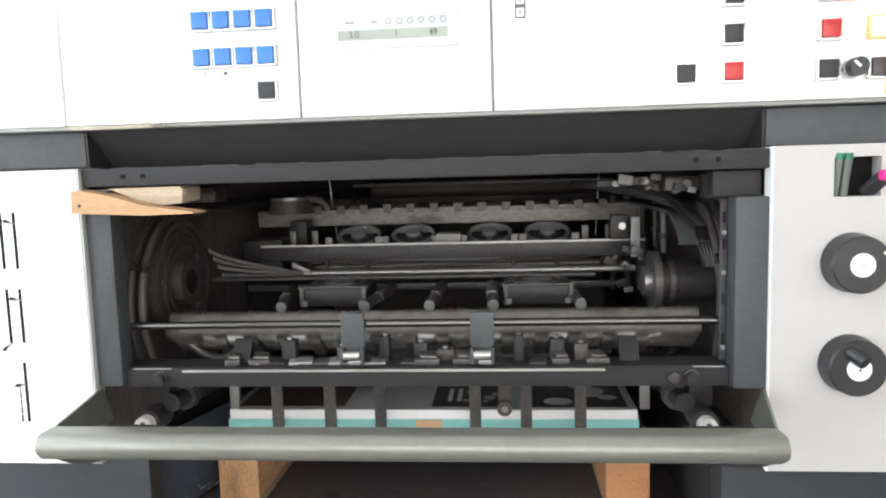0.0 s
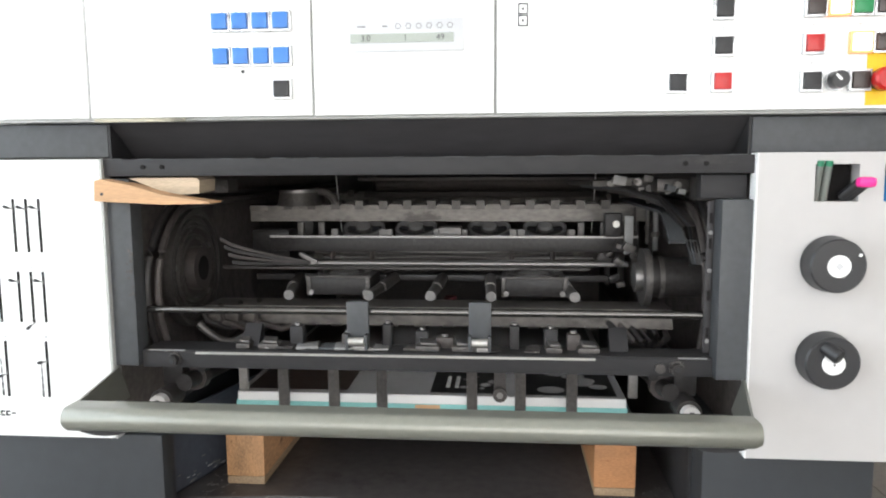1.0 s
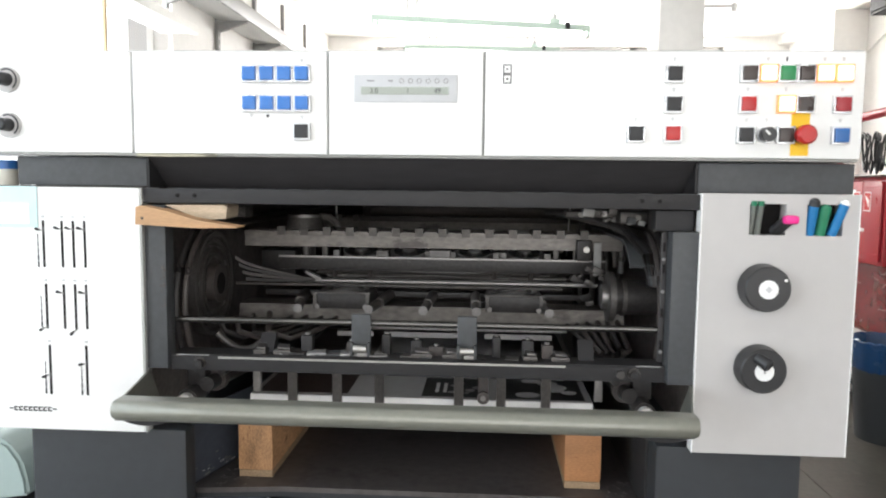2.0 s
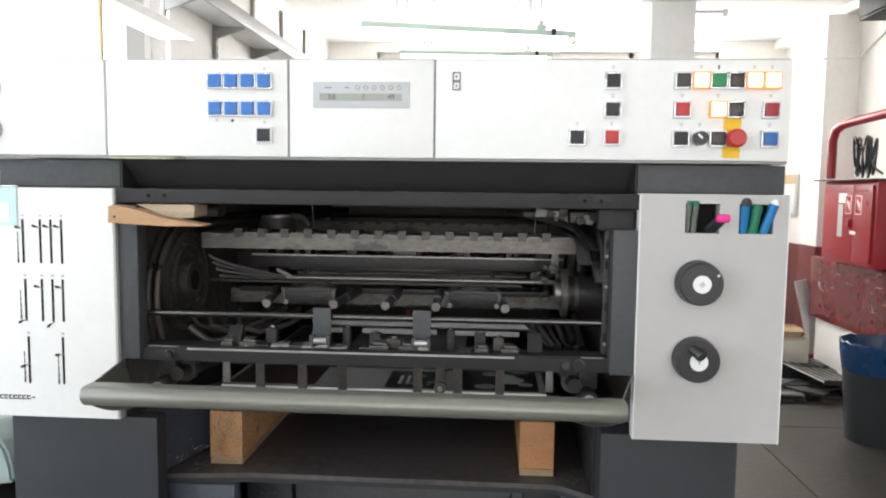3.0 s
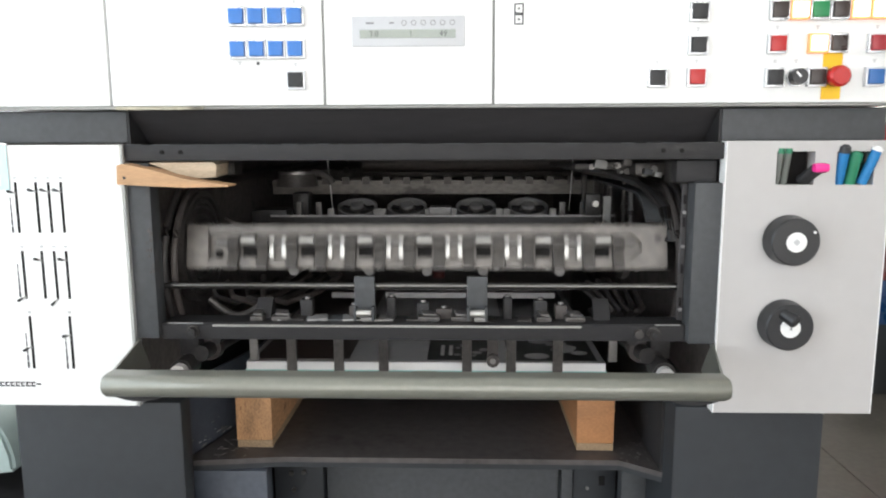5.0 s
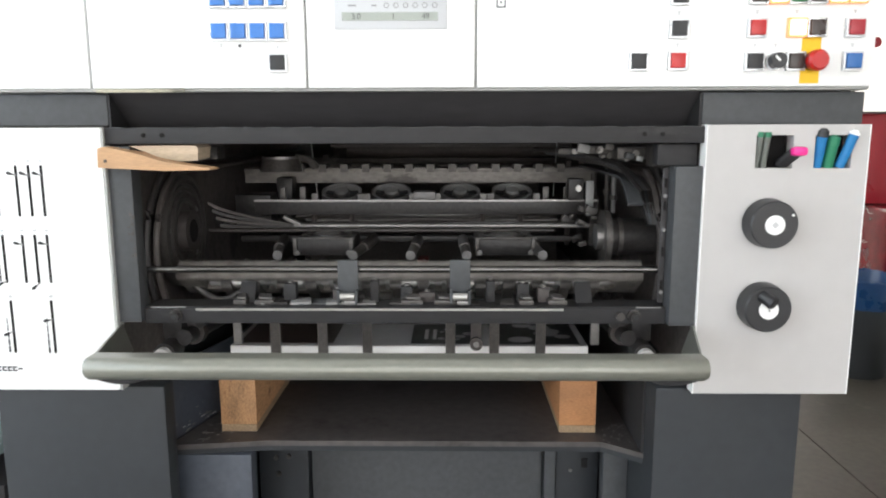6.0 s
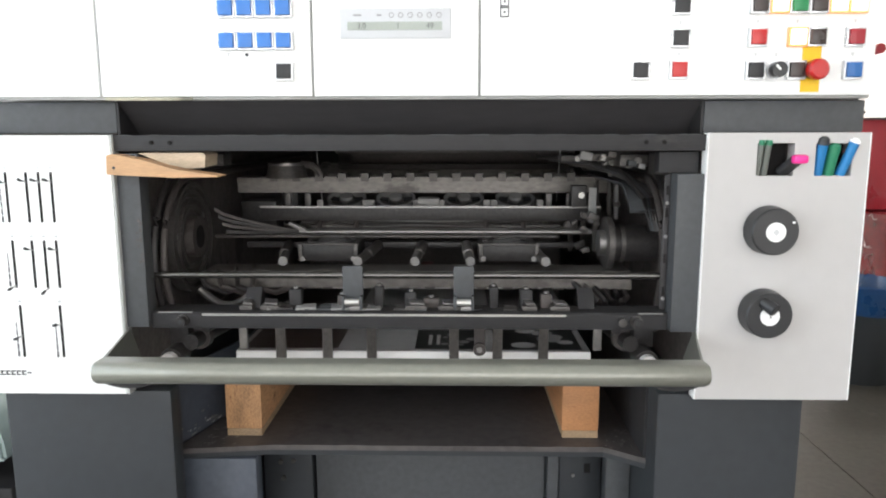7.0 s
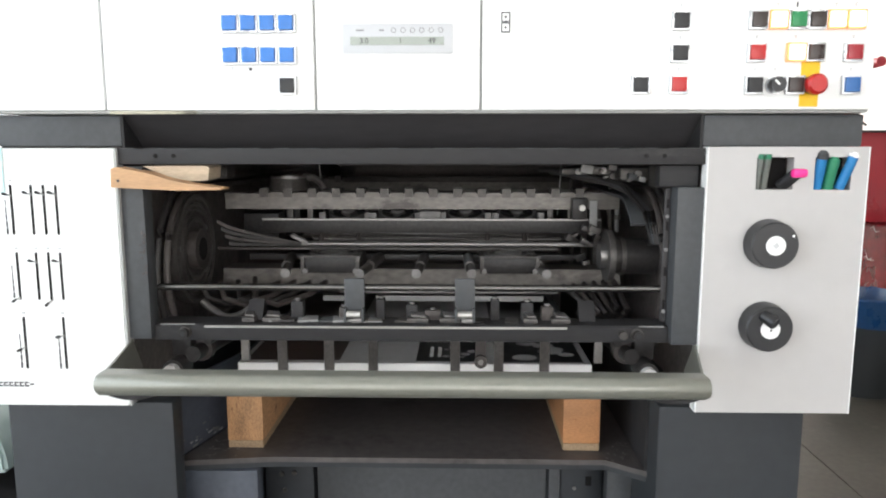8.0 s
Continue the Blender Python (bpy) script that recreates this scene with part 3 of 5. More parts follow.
def left_panel():
    # one closed panel; its slits are near-black bars laid on the face
    x0, x1, z0, z1, y = -0.79, -0.4885, 0.815, 1.1655, FACE
    cols = [(-0.6285, 1.052, 1.118), (-0.6015, 1.052, 1.118), (-0.585, 1.052, 1.118), (-0.5685, 1.052, 1.118),
            (-0.6275, 0.964, 1.028), (-0.6015, 0.964, 1.028), (-0.585, 0.964, 1.028), (-0.569, 0.964, 1.028),
            (-0.6255, 0.868, 0.940), (-0.5715, 0.868, 0.940)]
    p = part("lever_panel", b(x0, x1, y, y + 0.02, z0, z1, bevel=0.004), WHITE, PRESS, "white enamelled panel with rows of slotted levers")
    part("panel_edge", b(x1 + 0.0002, x1 + 0.0026, y + 0.001, y + 0.02, z0, z1, bevel=0.0008), EDGE, p)
    # how far down its slot each lever stands, and where its grip points
    levers = ((0.23, -0.005, 0.004), (0.20, -0.005, 0.004), (0.20, -0.005, 0.004), (0.20, -0.005, 0.004),
              (0.95, -0.005, -0.004), (0.21, -0.005, 0.004), (1.0, -0.003, -0.006), (0.21, -0.005, 0.004),
              (0.58, -0.006, -0.003), (0.36, -0.0055, 0.0005))
    for (x, a, c), (k, dx, dz) in zip(cols, levers):
        part("slot", b(x - 0.0015, x + 0.0015, y - 0.0012, y + 0.001, a, c, bevel=0.0005), VOID, p)
        part("slot_mark", b(x - 0.002, x + 0.002, y - 0.0009, y + 0.001, c + 0.004, c + 0.007), FAINT, p)
        z = c - (c - a) * k + DZ
        mid = (x + dx * 0.5, y - 0.005, z + dz * 0.5)
        part("lever_pin", rod(bmesh.new(), (x + 0.001, y + 0.001, z), mid, 0.0012, 8), EDGE, p)
        bm = bmesh.new()
        rod(bm, mid, (x + dx, y - 0.0095, z + dz), 0.0013, 10, 0.0021)
        rod(bm, (x + dx, y - 0.0095, z + dz), (x + dx * 1.12, y - 0.0107, z + dz * 1.12), 0.0021, 10, 0.0012)
        part("lever", bm, BLACK, p)
    # printed scales: dashes that widen downwards
    for x, a, c in ((-0.637, 1.052, 1.100), (-0.6355, 0.966, 1.012), (-0.633, 0.869, 0.918), (-0.5795, 0.868, 0.917)):
        for i in range(5):
            h = (c - a) / 5
            w = 0.0011 - 0.00018 * i
            part("scale_mark", b(x - w, x + w, y - 0.0009, y + 0.001, a + i * h, a + i * h + h * 0.86), INK, p)
    # maker's mark as plain bars
    for i in range(10):
        w = 0.0055
        xx = -0.689 + 0.0072 * i
        bm = b(xx, xx + w, y - 0.0009, y + 0.001, 0.8425, 0.8443)
        if i not in (0, 9):
            box(bm, xx, xx + w, y - 0.0009, y + 0.001, 0.8473 + DZ, 0.8490 + DZ)
            box(bm, xx, xx + 0.0016, y - 0.0009, y + 0.001, 0.8425 + DZ, 0.849 + DZ)
        else:
            bm.transform(Matrix.Translation((0, 0, 0.0025)))
        part("maker_mark", bm, INK, p)


def right_panel():
    x0, x1, z0, z1, y = 0.2805, 0.4825, 0.8135, 1.1672, FACE
    # strips round the two pen pockets
    pk = ((0.342, 0.389), (0.4155, 0.462))
    za, zc = 1.1125, 1.154
    bm = bmesh.new()
    for a in ((x0, x1, z0, za), (x0, x1, zc, z1), (x0, pk[0][0], za, zc), (pk[0][1], pk[1][0], za, zc), (pk[1][1], x1, za, zc)):
        box(bm, a[0], a[1], y, y + 0.02, a[2] + DZ, a[3] + DZ)
    bmesh.ops.remove_doubles(bm, verts=bm.verts, dist=1e-5)
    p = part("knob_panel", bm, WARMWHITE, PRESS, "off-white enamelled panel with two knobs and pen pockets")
    part("panel_edge", b(x0 - 0.0015, x0, y - 0.0008, y + 0.02, z0, z1), WHITE, p)
    part("panel_edge", b(x1, x1 + 0.0012, y - 0.0008, y + 0.02, z0, z1), WHITE, p)
    # pocket backs in near-black, painting the shade within
    for a, c in pk:
        bm = b(a, c, y + 0.024, y + 0.027, za - 0.003, zc + 0.003)
        part("pocket_back", bm, VOID, p)
    for z, flag in ((1.0433, False), (0.9345, True)):
        part("knob_skirt", r((0.362, y, z), (0.362, y - 0.004, z), 0.0318, 40), BLACK, p)
        bm = bmesh.new()
        rod(bm, (0.362, y - 0.003, z + DZ), (0.362, y - 0.0225, z + DZ), 0.0315, 48, 0.0298)
        rod(bm, (0.362, y - 0.0225, z + DZ), (0.362, y - 0.0245, z + DZ), 0.0298, 48, 0.0282)
        kb = part("knob", bm, BLACK, p, "black round adjusting knob")
        part("knob_plate", r((0.362, y - 0.024, z), (0.362, y - 0.0256, z), 0.0124, 28), WHITE, kb)
        if flag:
            part("plate_screw", r((0.3625, y - 0.0256, z - 0.001), (0.3625, y - 0.0262, z - 0.001), 0.0013, 8), INK, kb)
            bm = bmesh.new()
            rod(bm, (0.352, y - 0.022, z + DZ + 0.0185), (0.3635, y - 0.034, z + DZ + 0.0105), 0.0070, 16, 0.0088)
            rod(bm, (0.3635, y - 0.034, z + DZ + 0.0105), (0.3645, y - 0.0352, z + DZ + 0.0098), 0.0088, 16, 0.0066)
            part("crank_grip", bm, BLACK, kb)
        else:
            part("knob_emblem", box(bmesh.new(), 0.3588, 0.3652, y - 0.0261, y - 0.025, z + DZ - 0.0032, z + DZ + 0.0032, turn=pose(0, 0, 0, 0, 45, 0)), FAINT, kb)
            part("knob_dot", r((0.3835, y - 0.024, z + 0.0125), (0.3835, y - 0.0256, z + 0.0125), 0.0018, 10), WHITE, kb)


def guard_tray():
    # rounded front bar, swept sides and inner floor
    prof = []
    for i in range(9):
        a = radians(90 + 180 * i / 8)
        prof.append((0.625 + 0.0115 * math.cos(a), 0.901 + 0.0125 * math.sin(a) + DZ))
    prof += [(0.640, 0.8885 + DZ), (0.643, 0.8905 + DZ), (0.643, 0.9135 + DZ)]
    xs = (-0.4475, -0.4435, -0.30, -0.1, 0.10, 0.2345, 0.2405)
    bm = bmesh.new()

    def section(i):
        f = 0.86 if i in (0, len(xs) - 1) else 1.0
        return [(xs[i], 0.632 + (y - 0.632) * f, 0.9045 + DZ + (z - 0.9045 - DZ) * f) for y, z in prof]
    sweep(bm, xs, section)
    t = part("guard_rail", bm, OLIVE, PRESS, "olive-grey metallic guard with rounded front edge")
    for s, xo, xi, xc in ((-1, -0.446, -0.437, -0.485), (1, 0.239, 0.230, 0.2795)):
        # side cheek running back to the column
        bm = bmesh.new()
        w = 0.0025
        a = [Vector((xo, 0.640, 0.912)), Vector((xc, 0.792, 0.906)), Vector((xc - s * 0.012, 0.792, 0.868)), Vector((xo - s * 0.006, 0.64, 0.886))]
        vs = [bm.verts.new((p.x, p.y, p.z + DZ)) for p in a] + [bm.verts.new((p.x - s * w, p.y, p.z + DZ)) for p in a]
        bm.faces.new(vs[:4])
        bm.faces.new(vs[4:][::-1])
        for i in range(4):
            bm.faces.new((vs[i], vs[(i + 1) % 4], vs[4 + (i + 1) % 4], vs[4 + i]))
        part("guard_cheek", bm, OLIVE, t)
        # curved corner underneath, its shade painted with the dark grey
        bm = bmesh.new()
        n = 8
        pts = [Vector((xo - s * 0.065 * (i / n), 0.634 + 0.05 * (i / n), 0.887 - 0.008 * math.sin(math.pi * i / n) ** 0.8)) for i in range(n + 1)]
        sweep(bm, pts, lambda i: [(pts[i].x, 0.634, pts[i].z + DZ), (pts[i].x, 0.72, pts[i].z - 0.002 + DZ), (pts[i].x, 0.72, 0.8875 + DZ), (pts[i].x, 0.634, 0.8875 + DZ)])
        part("guard_corner", bm, DARK, t)
        part("pivot_cap", r((-0.1065 + s * 0.3245, 0.795, 0.862), (-0.1065 + s * 0.3245, 0.783, 0.862), 0.0108, 24), WARMWHITE, t, "white plastic pivot cap")
        part("cap_emblem", b(-0.1065 + s * 0.3245 - 0.0025, -0.1065 + s * 0.3245 + 0.0025, 0.7822, 0.7835, 0.861, 0.867), BLACK, t)
        part("pivot_boss", r((-0.1065 + s * 0.3245, 0.83, 0.862), (-0.1065 + s * 0.3245, 0.7945, 0.862), 0.0150, 24), SOOT, t)
        bm = bmesh.new()
        rod(bm, up((-0.105 + s * 0.305, 0.815, 0.880)), up((-0.105 + s * 0.29, 1.05, 0.866)), 0.011, 14)
        rod(bm, up((-0.105 + s * 0.288, 0.83, 0.896)), up((-0.105 + s * 0.27, 1.05, 0.885)), 0.0065, 12)
        part("guide_shaft", bm, SOOT, PRESS)
        part("shaft_collar", ring(bmesh.new(), up((-0.105 + s * 0.303, 0.85, 0.878)), (-s * 0.06, 1, -0.06), 0.0165, 0.0105, 0.014, 24), OILY, PRESS)
        part("shaft_clamp", b(-0.105 + s * 0.325 - 0.014, -0.105 + s * 0.325 + 0.014, 0.825, 0.86, 0.872, 0.902, bevel=0.004), SOOT, PRESS)


def front_beam():
    bm = bmesh.new()
    prism(bm, [(0.800, 0.905 + DZ), (0.800, 0.924 + DZ), (0.803, 0.927 + DZ), (0.845, 0.927 + DZ), (0.892, 0.884 + DZ), (0.888, 0.88 + DZ), (0.84, 0.921 + DZ), (0.806, 0.905 + DZ)], -0.4555, 0.244)
    beam = part("cross_beam", bm, DARK, PRESS, "dark grey cross beam, oily on top")
    part("edge_strip", b(-0.386, 0.108, 0.7988, 0.8015, 0.9225, 0.9252), BRIGHT, beam, "bright strip along the front edge of the beam")
    for x in (-0.413, 0.2025):
        part("beam_washer", r((x, 0.8, 0.9155), (x, 0.797, 0.9155), 0.0088, 20), IRON, beam)
        part("beam_bolt", r((x, 0.797, 0.9155), (x, 0.789, 0.9155), 0.0068, 16), SOOT, beam)
        part("bolt_socket", r((x, 0.7895, 0.9155), (x, 0.7885, 0.9155), 0.0035, 6), BLACK, beam)
    part("bolt_tab", r((0.183, 0.799, 0.9155), (0.183, 0.793, 0.9155), 0.006, 12), IRON, beam)
    part("cross_rod", r((-0.47, 0.822, 0.9745), (0.272, 0.822, 0.9745), 0.0048, 18), POLISHED, PRESS, "dark polished cross rod")
    for x in (-0.181, -0.030):
        f = part("rod_bracket", b(x - 0.0138, x + 0.0138, 0.8085, 0.8145, 0.9435, 0.9895, bevel=0.0015), BLUEGREY, PRESS, "blue-grey bracket with a small roller")
        part("bracket_fork", b(x - 0.0138, x - 0.010, 0.797, 0.812, 0.931, 0.950, bevel=0.001), BLUEGREY, f)
        part("bracket_fork", b(x + 0.010, x + 0.0138, 0.797, 0.812, 0.931, 0.950, bevel=0.001), BLUEGREY, f)
        part("roller", r((x - 0.0095, 0.800, 0.9415), (x + 0.0095, 0.800, 0.9415), 0.0052, 16), BRIGHT, f, "bright steel roller")
        part("roller_tab", b(x - 0.004, x + 0.012, 0.799, 0.806, 0.930, 0.9355, bevel=0.0008), STEEL, f)
    # small blocks, stops and strips behind the beam
    for x, w, h, m in ((-0.265, 0.017, 0.026, DARK), (-0.104, 0.016, 0.022, DARK), (0.057, 0.017, 0.026, DARK), (0.085, 0.016, 0.02, OILY), (-0.20, 0.012, 0.018, OILY), (-0.075, 0.022, 0.014, OILY), (0.012, 0.012, 0.03, DARK), (-0.148, 0.012, 0.03, DARK)):
        blk = part("stop_block", b(x - w / 2, x + w / 2, 0.829, 0.846, 0.9265, 0.9265 + h, bevel=0.002), m, beam)
        part("block_screw", r((x, 0.838, 0.926 + h), (x, 0.838, 0.9295 + h), 0.004, 10), STEEL, beam)
    for x, w in ((-0.297, 0.026), (-0.095, 0.03), (-0.05, 0.03), (0.102, 0.026), (-0.33, 0.018), (0.06, 0.02)):
        part("clip_plate", b(x - w / 2, x + w / 2, 0.812, 0.836, 0.9268, 0.9335, bevel=0.0015), IRON, beam)
        part("clip_tab", box(bmesh.new(), x - w / 3, x + w / 3, 0.815, 0.832, 0.935 + DZ, 0.938 + DZ, 0.0008, turn=pose(0, 0, 0, 8, 6, 12)), STEEL, beam)
    for x0, x1 in ((-0.254, -0.195), (-0.17, -0.045), (-0.015, 0.092)):
        part("light_strip", b(-0.045 + (x0 + 0.045) * 1.31, -0.045 + (x1 + 0.045) * 1.31, 1.296, 1.30, 0.852, 0.863), SHELFGREY, PRESS)
    part("guide_strip", b(-0.285, 0.165, 1.30, 1.306, 0.868, 0.878), SHELFGREY, PRESS, "light grey guide strip")
    for s, x in ((1, -0.325), (-1, 0.14)):
        bm = bmesh.new()
        prism(bm, [(0.826, 0.9265 + DZ), (0.846, 0.9265 + DZ), (0.850, 0.950 + DZ), (0.844, 0.953 + DZ), (0.834, 0.94 + DZ)], x - 0.011, x + 0.011)
        part("sheet_horn", bm, DARK, beam)
    # fingers hanging down in front of the pile
    for x in (-0.302, -0.232, -0.166, -0.0435, 0.021, 0.089):
        bm = bmesh.new()
        prism(bm, [(0.884, 0.902 + DZ), (0.889, 0.902 + DZ), (0.8895, 0.82 + DZ), (0.896, 0.800 + DZ), (0.892, 0.799 + DZ), (0.8845, 0.819 + DZ)], x - 0.0072, x + 0.0072)
        part("pile_finger", bm, IRON, PRESS, "thin dark steel pile finger")
    arm = part("wheel_arm", b(-0.014, 0.002, 0.876, 0.883, 0.853, 0.905, bevel=0.0015), OILY, PRESS)
    part("wheel", r((-0.006, 0.876, 0.8545), (-0.006, 0.868, 0.8545), 0.0095, 20), OILY, arm)
    part("wheel_hub", r((-0.006, 0.868, 0.8545), (-0.006, 0.8665, 0.8545), 0.0042, 12), STEEL, arm)
    for x, m in ((-0.355, ALU), (0.1665, STEEL)):
        part("side_stop", b(x - 0.006, x + 0.006, 0.875, 0.883, 0.852, 0.905, bevel=0.001), m, PRESS)


def lower_bay():
    # board that carries the pile, walls and shutter under it
    prof = [(-0.464, 0.866), (-0.32, 0.884), (0.183, 0.884), (0.2365, 0.846), (0.2365, 1.70), (-0.402, 1.70), (-0.402, 1.09)]
    bm = bmesh.new()
    sweep(bm, (0, 1), lambda i: [(x, y, (0.698 if i else 0.690) + DZ) for x, y in prof])
    part("lift_board", bm, STAINBOARD, PRESS, "stained dark board with worn edges")
    bm = bmesh.new()
    sweep(bm, (0, 1), lambda i: [(x, y, (0.6897 if i else 0.681) + DZ) for x, y in [(p[0], p[1] + 0.003) for p in prof[:4]] + [(0.2365, 0.9), (-0.456, 0.9)]])
    part("board_edge", bm, LEG, PRESS, "grey painted steel edge")
    part("bay_cheek", b(-0.4595, -0.343, 0.872, 0.902, -DZ, 0.6805, bevel=0.002), SLATE, PRESS, "slate-blue sheet metal cheek")
    part("bay_cheek", b(0.198, 0.2365, 0.93, 0.96, -DZ, 0.6805, bevel=0.002), BLUEGREY, PRESS, "blue-grey sheet metal cheek")
    part("shutter", b(-0.285, 0.114, 1.03, 1.05, -DZ, 0.6805, bevel=0.002), BLUEGREY, PRESS, "grey sheet metal shutter")
    for x0, x1 in ((-0.374, -0.289), (0.137, 0.209)):
        q = part("slide_rail", b(x0, x1, 1.02, 1.06, -DZ, 0.6805, bevel=0.002), LEG, PRESS)
        if x0 < 0:
            for dx, dz in ((0.030, 0.0), (0.052, 0.002), (0.034, -0.03)):
                part("rail_bolt", r((x0 + dx, 1.02, 0.606 + dz), (x0 + dx, 1.016, 0.606 + dz), 0.0042, 10), IRON, q)
        else:
            part("rail_slot", b(x0 + 0.043, x0 + 0.053, 1.0185, 1.021, 0.590, 0.606), VOID, q)
            part("rail_bolt", r((x0 + 0.024, 1.02, 0.585), (x0 + 0.024, 1.0175, 0.585), 0.003, 10), ALU, q)
    part("rail_edge", b(0.116, 0.1355, 1.012, 1.05, -DZ, 0.6805, bevel=0.003), BLUEGREY, PRESS)
    wall = [(-0.4735, 0.8415), (-0.4065, 1.085), (-0.4065, 1.74), (-0.4105, 1.74), (-0.4105, 1.0856), (-0.4772, 0.8415)]
    bm = bmesh.new()
    sweep(bm, (0, 1), lambda i: [(x, y, (0.812 if i else 0.6985) + DZ) for x, y in wall])
    part("bay_wall", bm, SLATE, PRESS, "slanting slate-blue side plate, scratched near the board")
    part("bay_wall", b(0.2335, 0.2372, 0.85, 1.74, 0.699, 0.86), DARK, PRESS)
    part("bay_back", b(-0.434, 0.233, 1.74, 1.76, 0.3, 0.9), OILY, PRESS)
    # flaked paint along both ends of the board and low on the slate plate
    random.seed(5)
    for i in range(54):
        s = random.random() < 0.55
        x = -0.433 + abs(random.gauss(0, 0.028)) if s else 0.232 - abs(random.gauss(0, 0.022))
        y = random.uniform(0.878, 0.95)
        w = random.uniform(0.0004, 0.0030 if s else 0.0018)
        part("paint_chip", box(bmesh.new(), x - w, x + w, y - w * 0.4, y + w * 0.4, 0.6979 + DZ, 0.6986 + DZ, turn=pose(0, 0, 0, 0, 0, random.uniform(-60, 60))), ALU, PRESS)
    for i in range(26):
        y, z = random.uniform(0.85, 1.0), 0.699 + abs(random.gauss(0, 0.012))
        w = random.uniform(0.001, 0.006)
        x = -0.4735 + (y - 0.8415) * 0.275
        part("paint_chip", box(bmesh.new(), x - 0.0004, x + 0.0008, y - w, y + w, z + DZ, z + DZ + w * 0.35, turn=pose(0, 0, 0, 0, 0, -15.4)), ALU if i % 3 else PRINTGREY, PRESS)


# ---- delivery mechanism ----
YC, ZC, RC, SPEED, GAP, BARS = 0.938, 1.006 + DZ, 0.069, 0.4195, 0.504, 5
RUN = (BARS * GAP - 2 * math.pi * RC) / 2


def on_chain(s):
    """The pose on the chain loop at s metres past its foremost point (it rises at the front and runs back on top)."""
    s = s % (BARS * GAP)
    q = math.pi * RC / 2
    if s < q or s >= BARS * GAP - q:
        a = (s if s < q else s - BARS * GAP) / RC
        return YC - RC * math.cos(a), ZC + RC * math.sin(a), a
    if s < q + RUN:
        return YC + s - q, ZC + RC, math.pi / 2
    if s < 3 * q + RUN:
        a = math.pi / 2 + (s - q - RUN) / RC
        return YC + RUN - RC * math.cos(a), ZC + RC * math.sin(a), a
    u = RUN - (s - 3 * q - RUN)      # the lower run sags towards the front
    return YC + u, ZC - RC + 0.10 * min(u, 0.4 * (RUN - u) / (RUN - 0.4)), 1.5 * math.pi


def gripper_bar():
    """One bar, its outward face to -y, round its own centre."""
    w, h, d = 0.334, 0.030, 0.013
    bm = bmesh.new()
    prism(bm, [(-d, -h), (-d, -h + 0.013), (-d + 0.009, -h + 0.014), (-d + 0.009, h - 0.013), (-d, h - 0.012), (-d, h), (d, h), (d, -h)], -w, w)
    ob = tagged(new("gripper_bar", mesh_of(bm, BARALU, "gripper_bar")), "dull aluminium gripper bar with a row of gripper fingers")
    ob.parent = PRESS
    ORIGIN[ob.name] = Vector((0, 0, 0))
    # end plates: a square pocket at one end, a pointed one at the other
    part("end_plate", box(bmesh.new(), -w - 0.001, -w + 0.030, -d - 0.0015, -d + 0.009, -h - 0.001, h + 0.001, 0.002), BARALU, ob)
    bm = bmesh.new()
    out = [(w + 0.001, -h), (w + 0.001, h), (w - 0.055, h - 0.004), (w - 0.034, 0.006), (w - 0.034, -0.006), (w - 0.055, -h + 0.006)]
    sweep(bm, (0, 1), lambda i: [(x, -d + 0.009 if i else -d - 0.0015, z) for x, z in out])
    part("end_plate", bm, BARALU, ob)
    part("end_bolt", rod(bmesh.new(), (w - 0.012, -d - 0.0015, 0.012), (w - 0.012, -d - 0.0035, 0.012), 0.005, 8), IRON, ob)
    part("end_hole", rod(bmesh.new(), (-w + 0.043, -d + 0.0085, -0.010), (-w + 0.043, -d + 0.007, -0.010), 0.006, 14), VOID, ob)
    part("gripper_shaft", rod(bmesh.new(), (-0.292, -d + 0.002, 0.006), (0.292, -d + 0.002, 0.006), 0.0042, 12), STEEL, ob)
    n, p = 14, 0.0412
    for i in range(n):
        x = (i - (n - 1) / 2) * p
        bm = bmesh.new()
        prism(bm, [(-d - 0.002, 0.014), (-d + 0.006, 0.014), (-d + 0.006, -h - 0.001), (-d - 0.009, -h - 0.001), (-d - 0.009, -h + 0.008), (-d - 0.004, -h + 0.016)], x - 0.0072, x + 0.0072)
        part("gripper_finger", bm, GRIP, ob)
        part("finger_boss", rod(bmesh.new(), (x - 0.0078, -d - 0.001, 0.003), (x + 0.0078, -d - 0.001, 0.003), 0.0078, 12), GRIP, ob)
        if i == n - 1:
            break
        c = x + p / 2
        if i % 2 == 0:
            part("spring_housing", rod(bmesh.new(), (c - 0.010, -d + 0.001, 0.009), (c + 0.010, -d + 0.001, 0.009), 0.0068, 14), BRIGHT, ob)
            part("shadow_gap", box(bmesh.new(), c - 0.010, c + 0.010, -d + 0.0075, -d + 0.0092, -0.014, 0.001), VOID, ob)
            part("gripper_pad", box(bmesh.new(), c - 0.0115, c + 0.0115, -d - 0.003, -d + 0.006, -h - 0.0005, -h + 0.015, 0.001), BARALU, ob)
        elif i == 6:
            part("middle_plate", box(bmesh.new(), c - 0.009, c + 0.009, -d - 0.003, -d + 0.009, -h, h - 0.006, 0.001), BARALU, ob)
        else:
            for s in (-1, 1):
                part("finger_pad", box(bmesh.new(), c + s * 0.0088 - 0.0032, c + s * 0.0088 + 0.0032, -d - 0.001, -d + 0.006, -h + 0.014, 0.014, 0.001), BRIGHT, ob)
            part("gripper_pad", box(bmesh.new(), c - 0.0115, c + 0.0115, -d - 0.002, -d + 0.006, -h - 0.0005, -h + 0.0115, 0.001), BARALU, ob)
    return ob


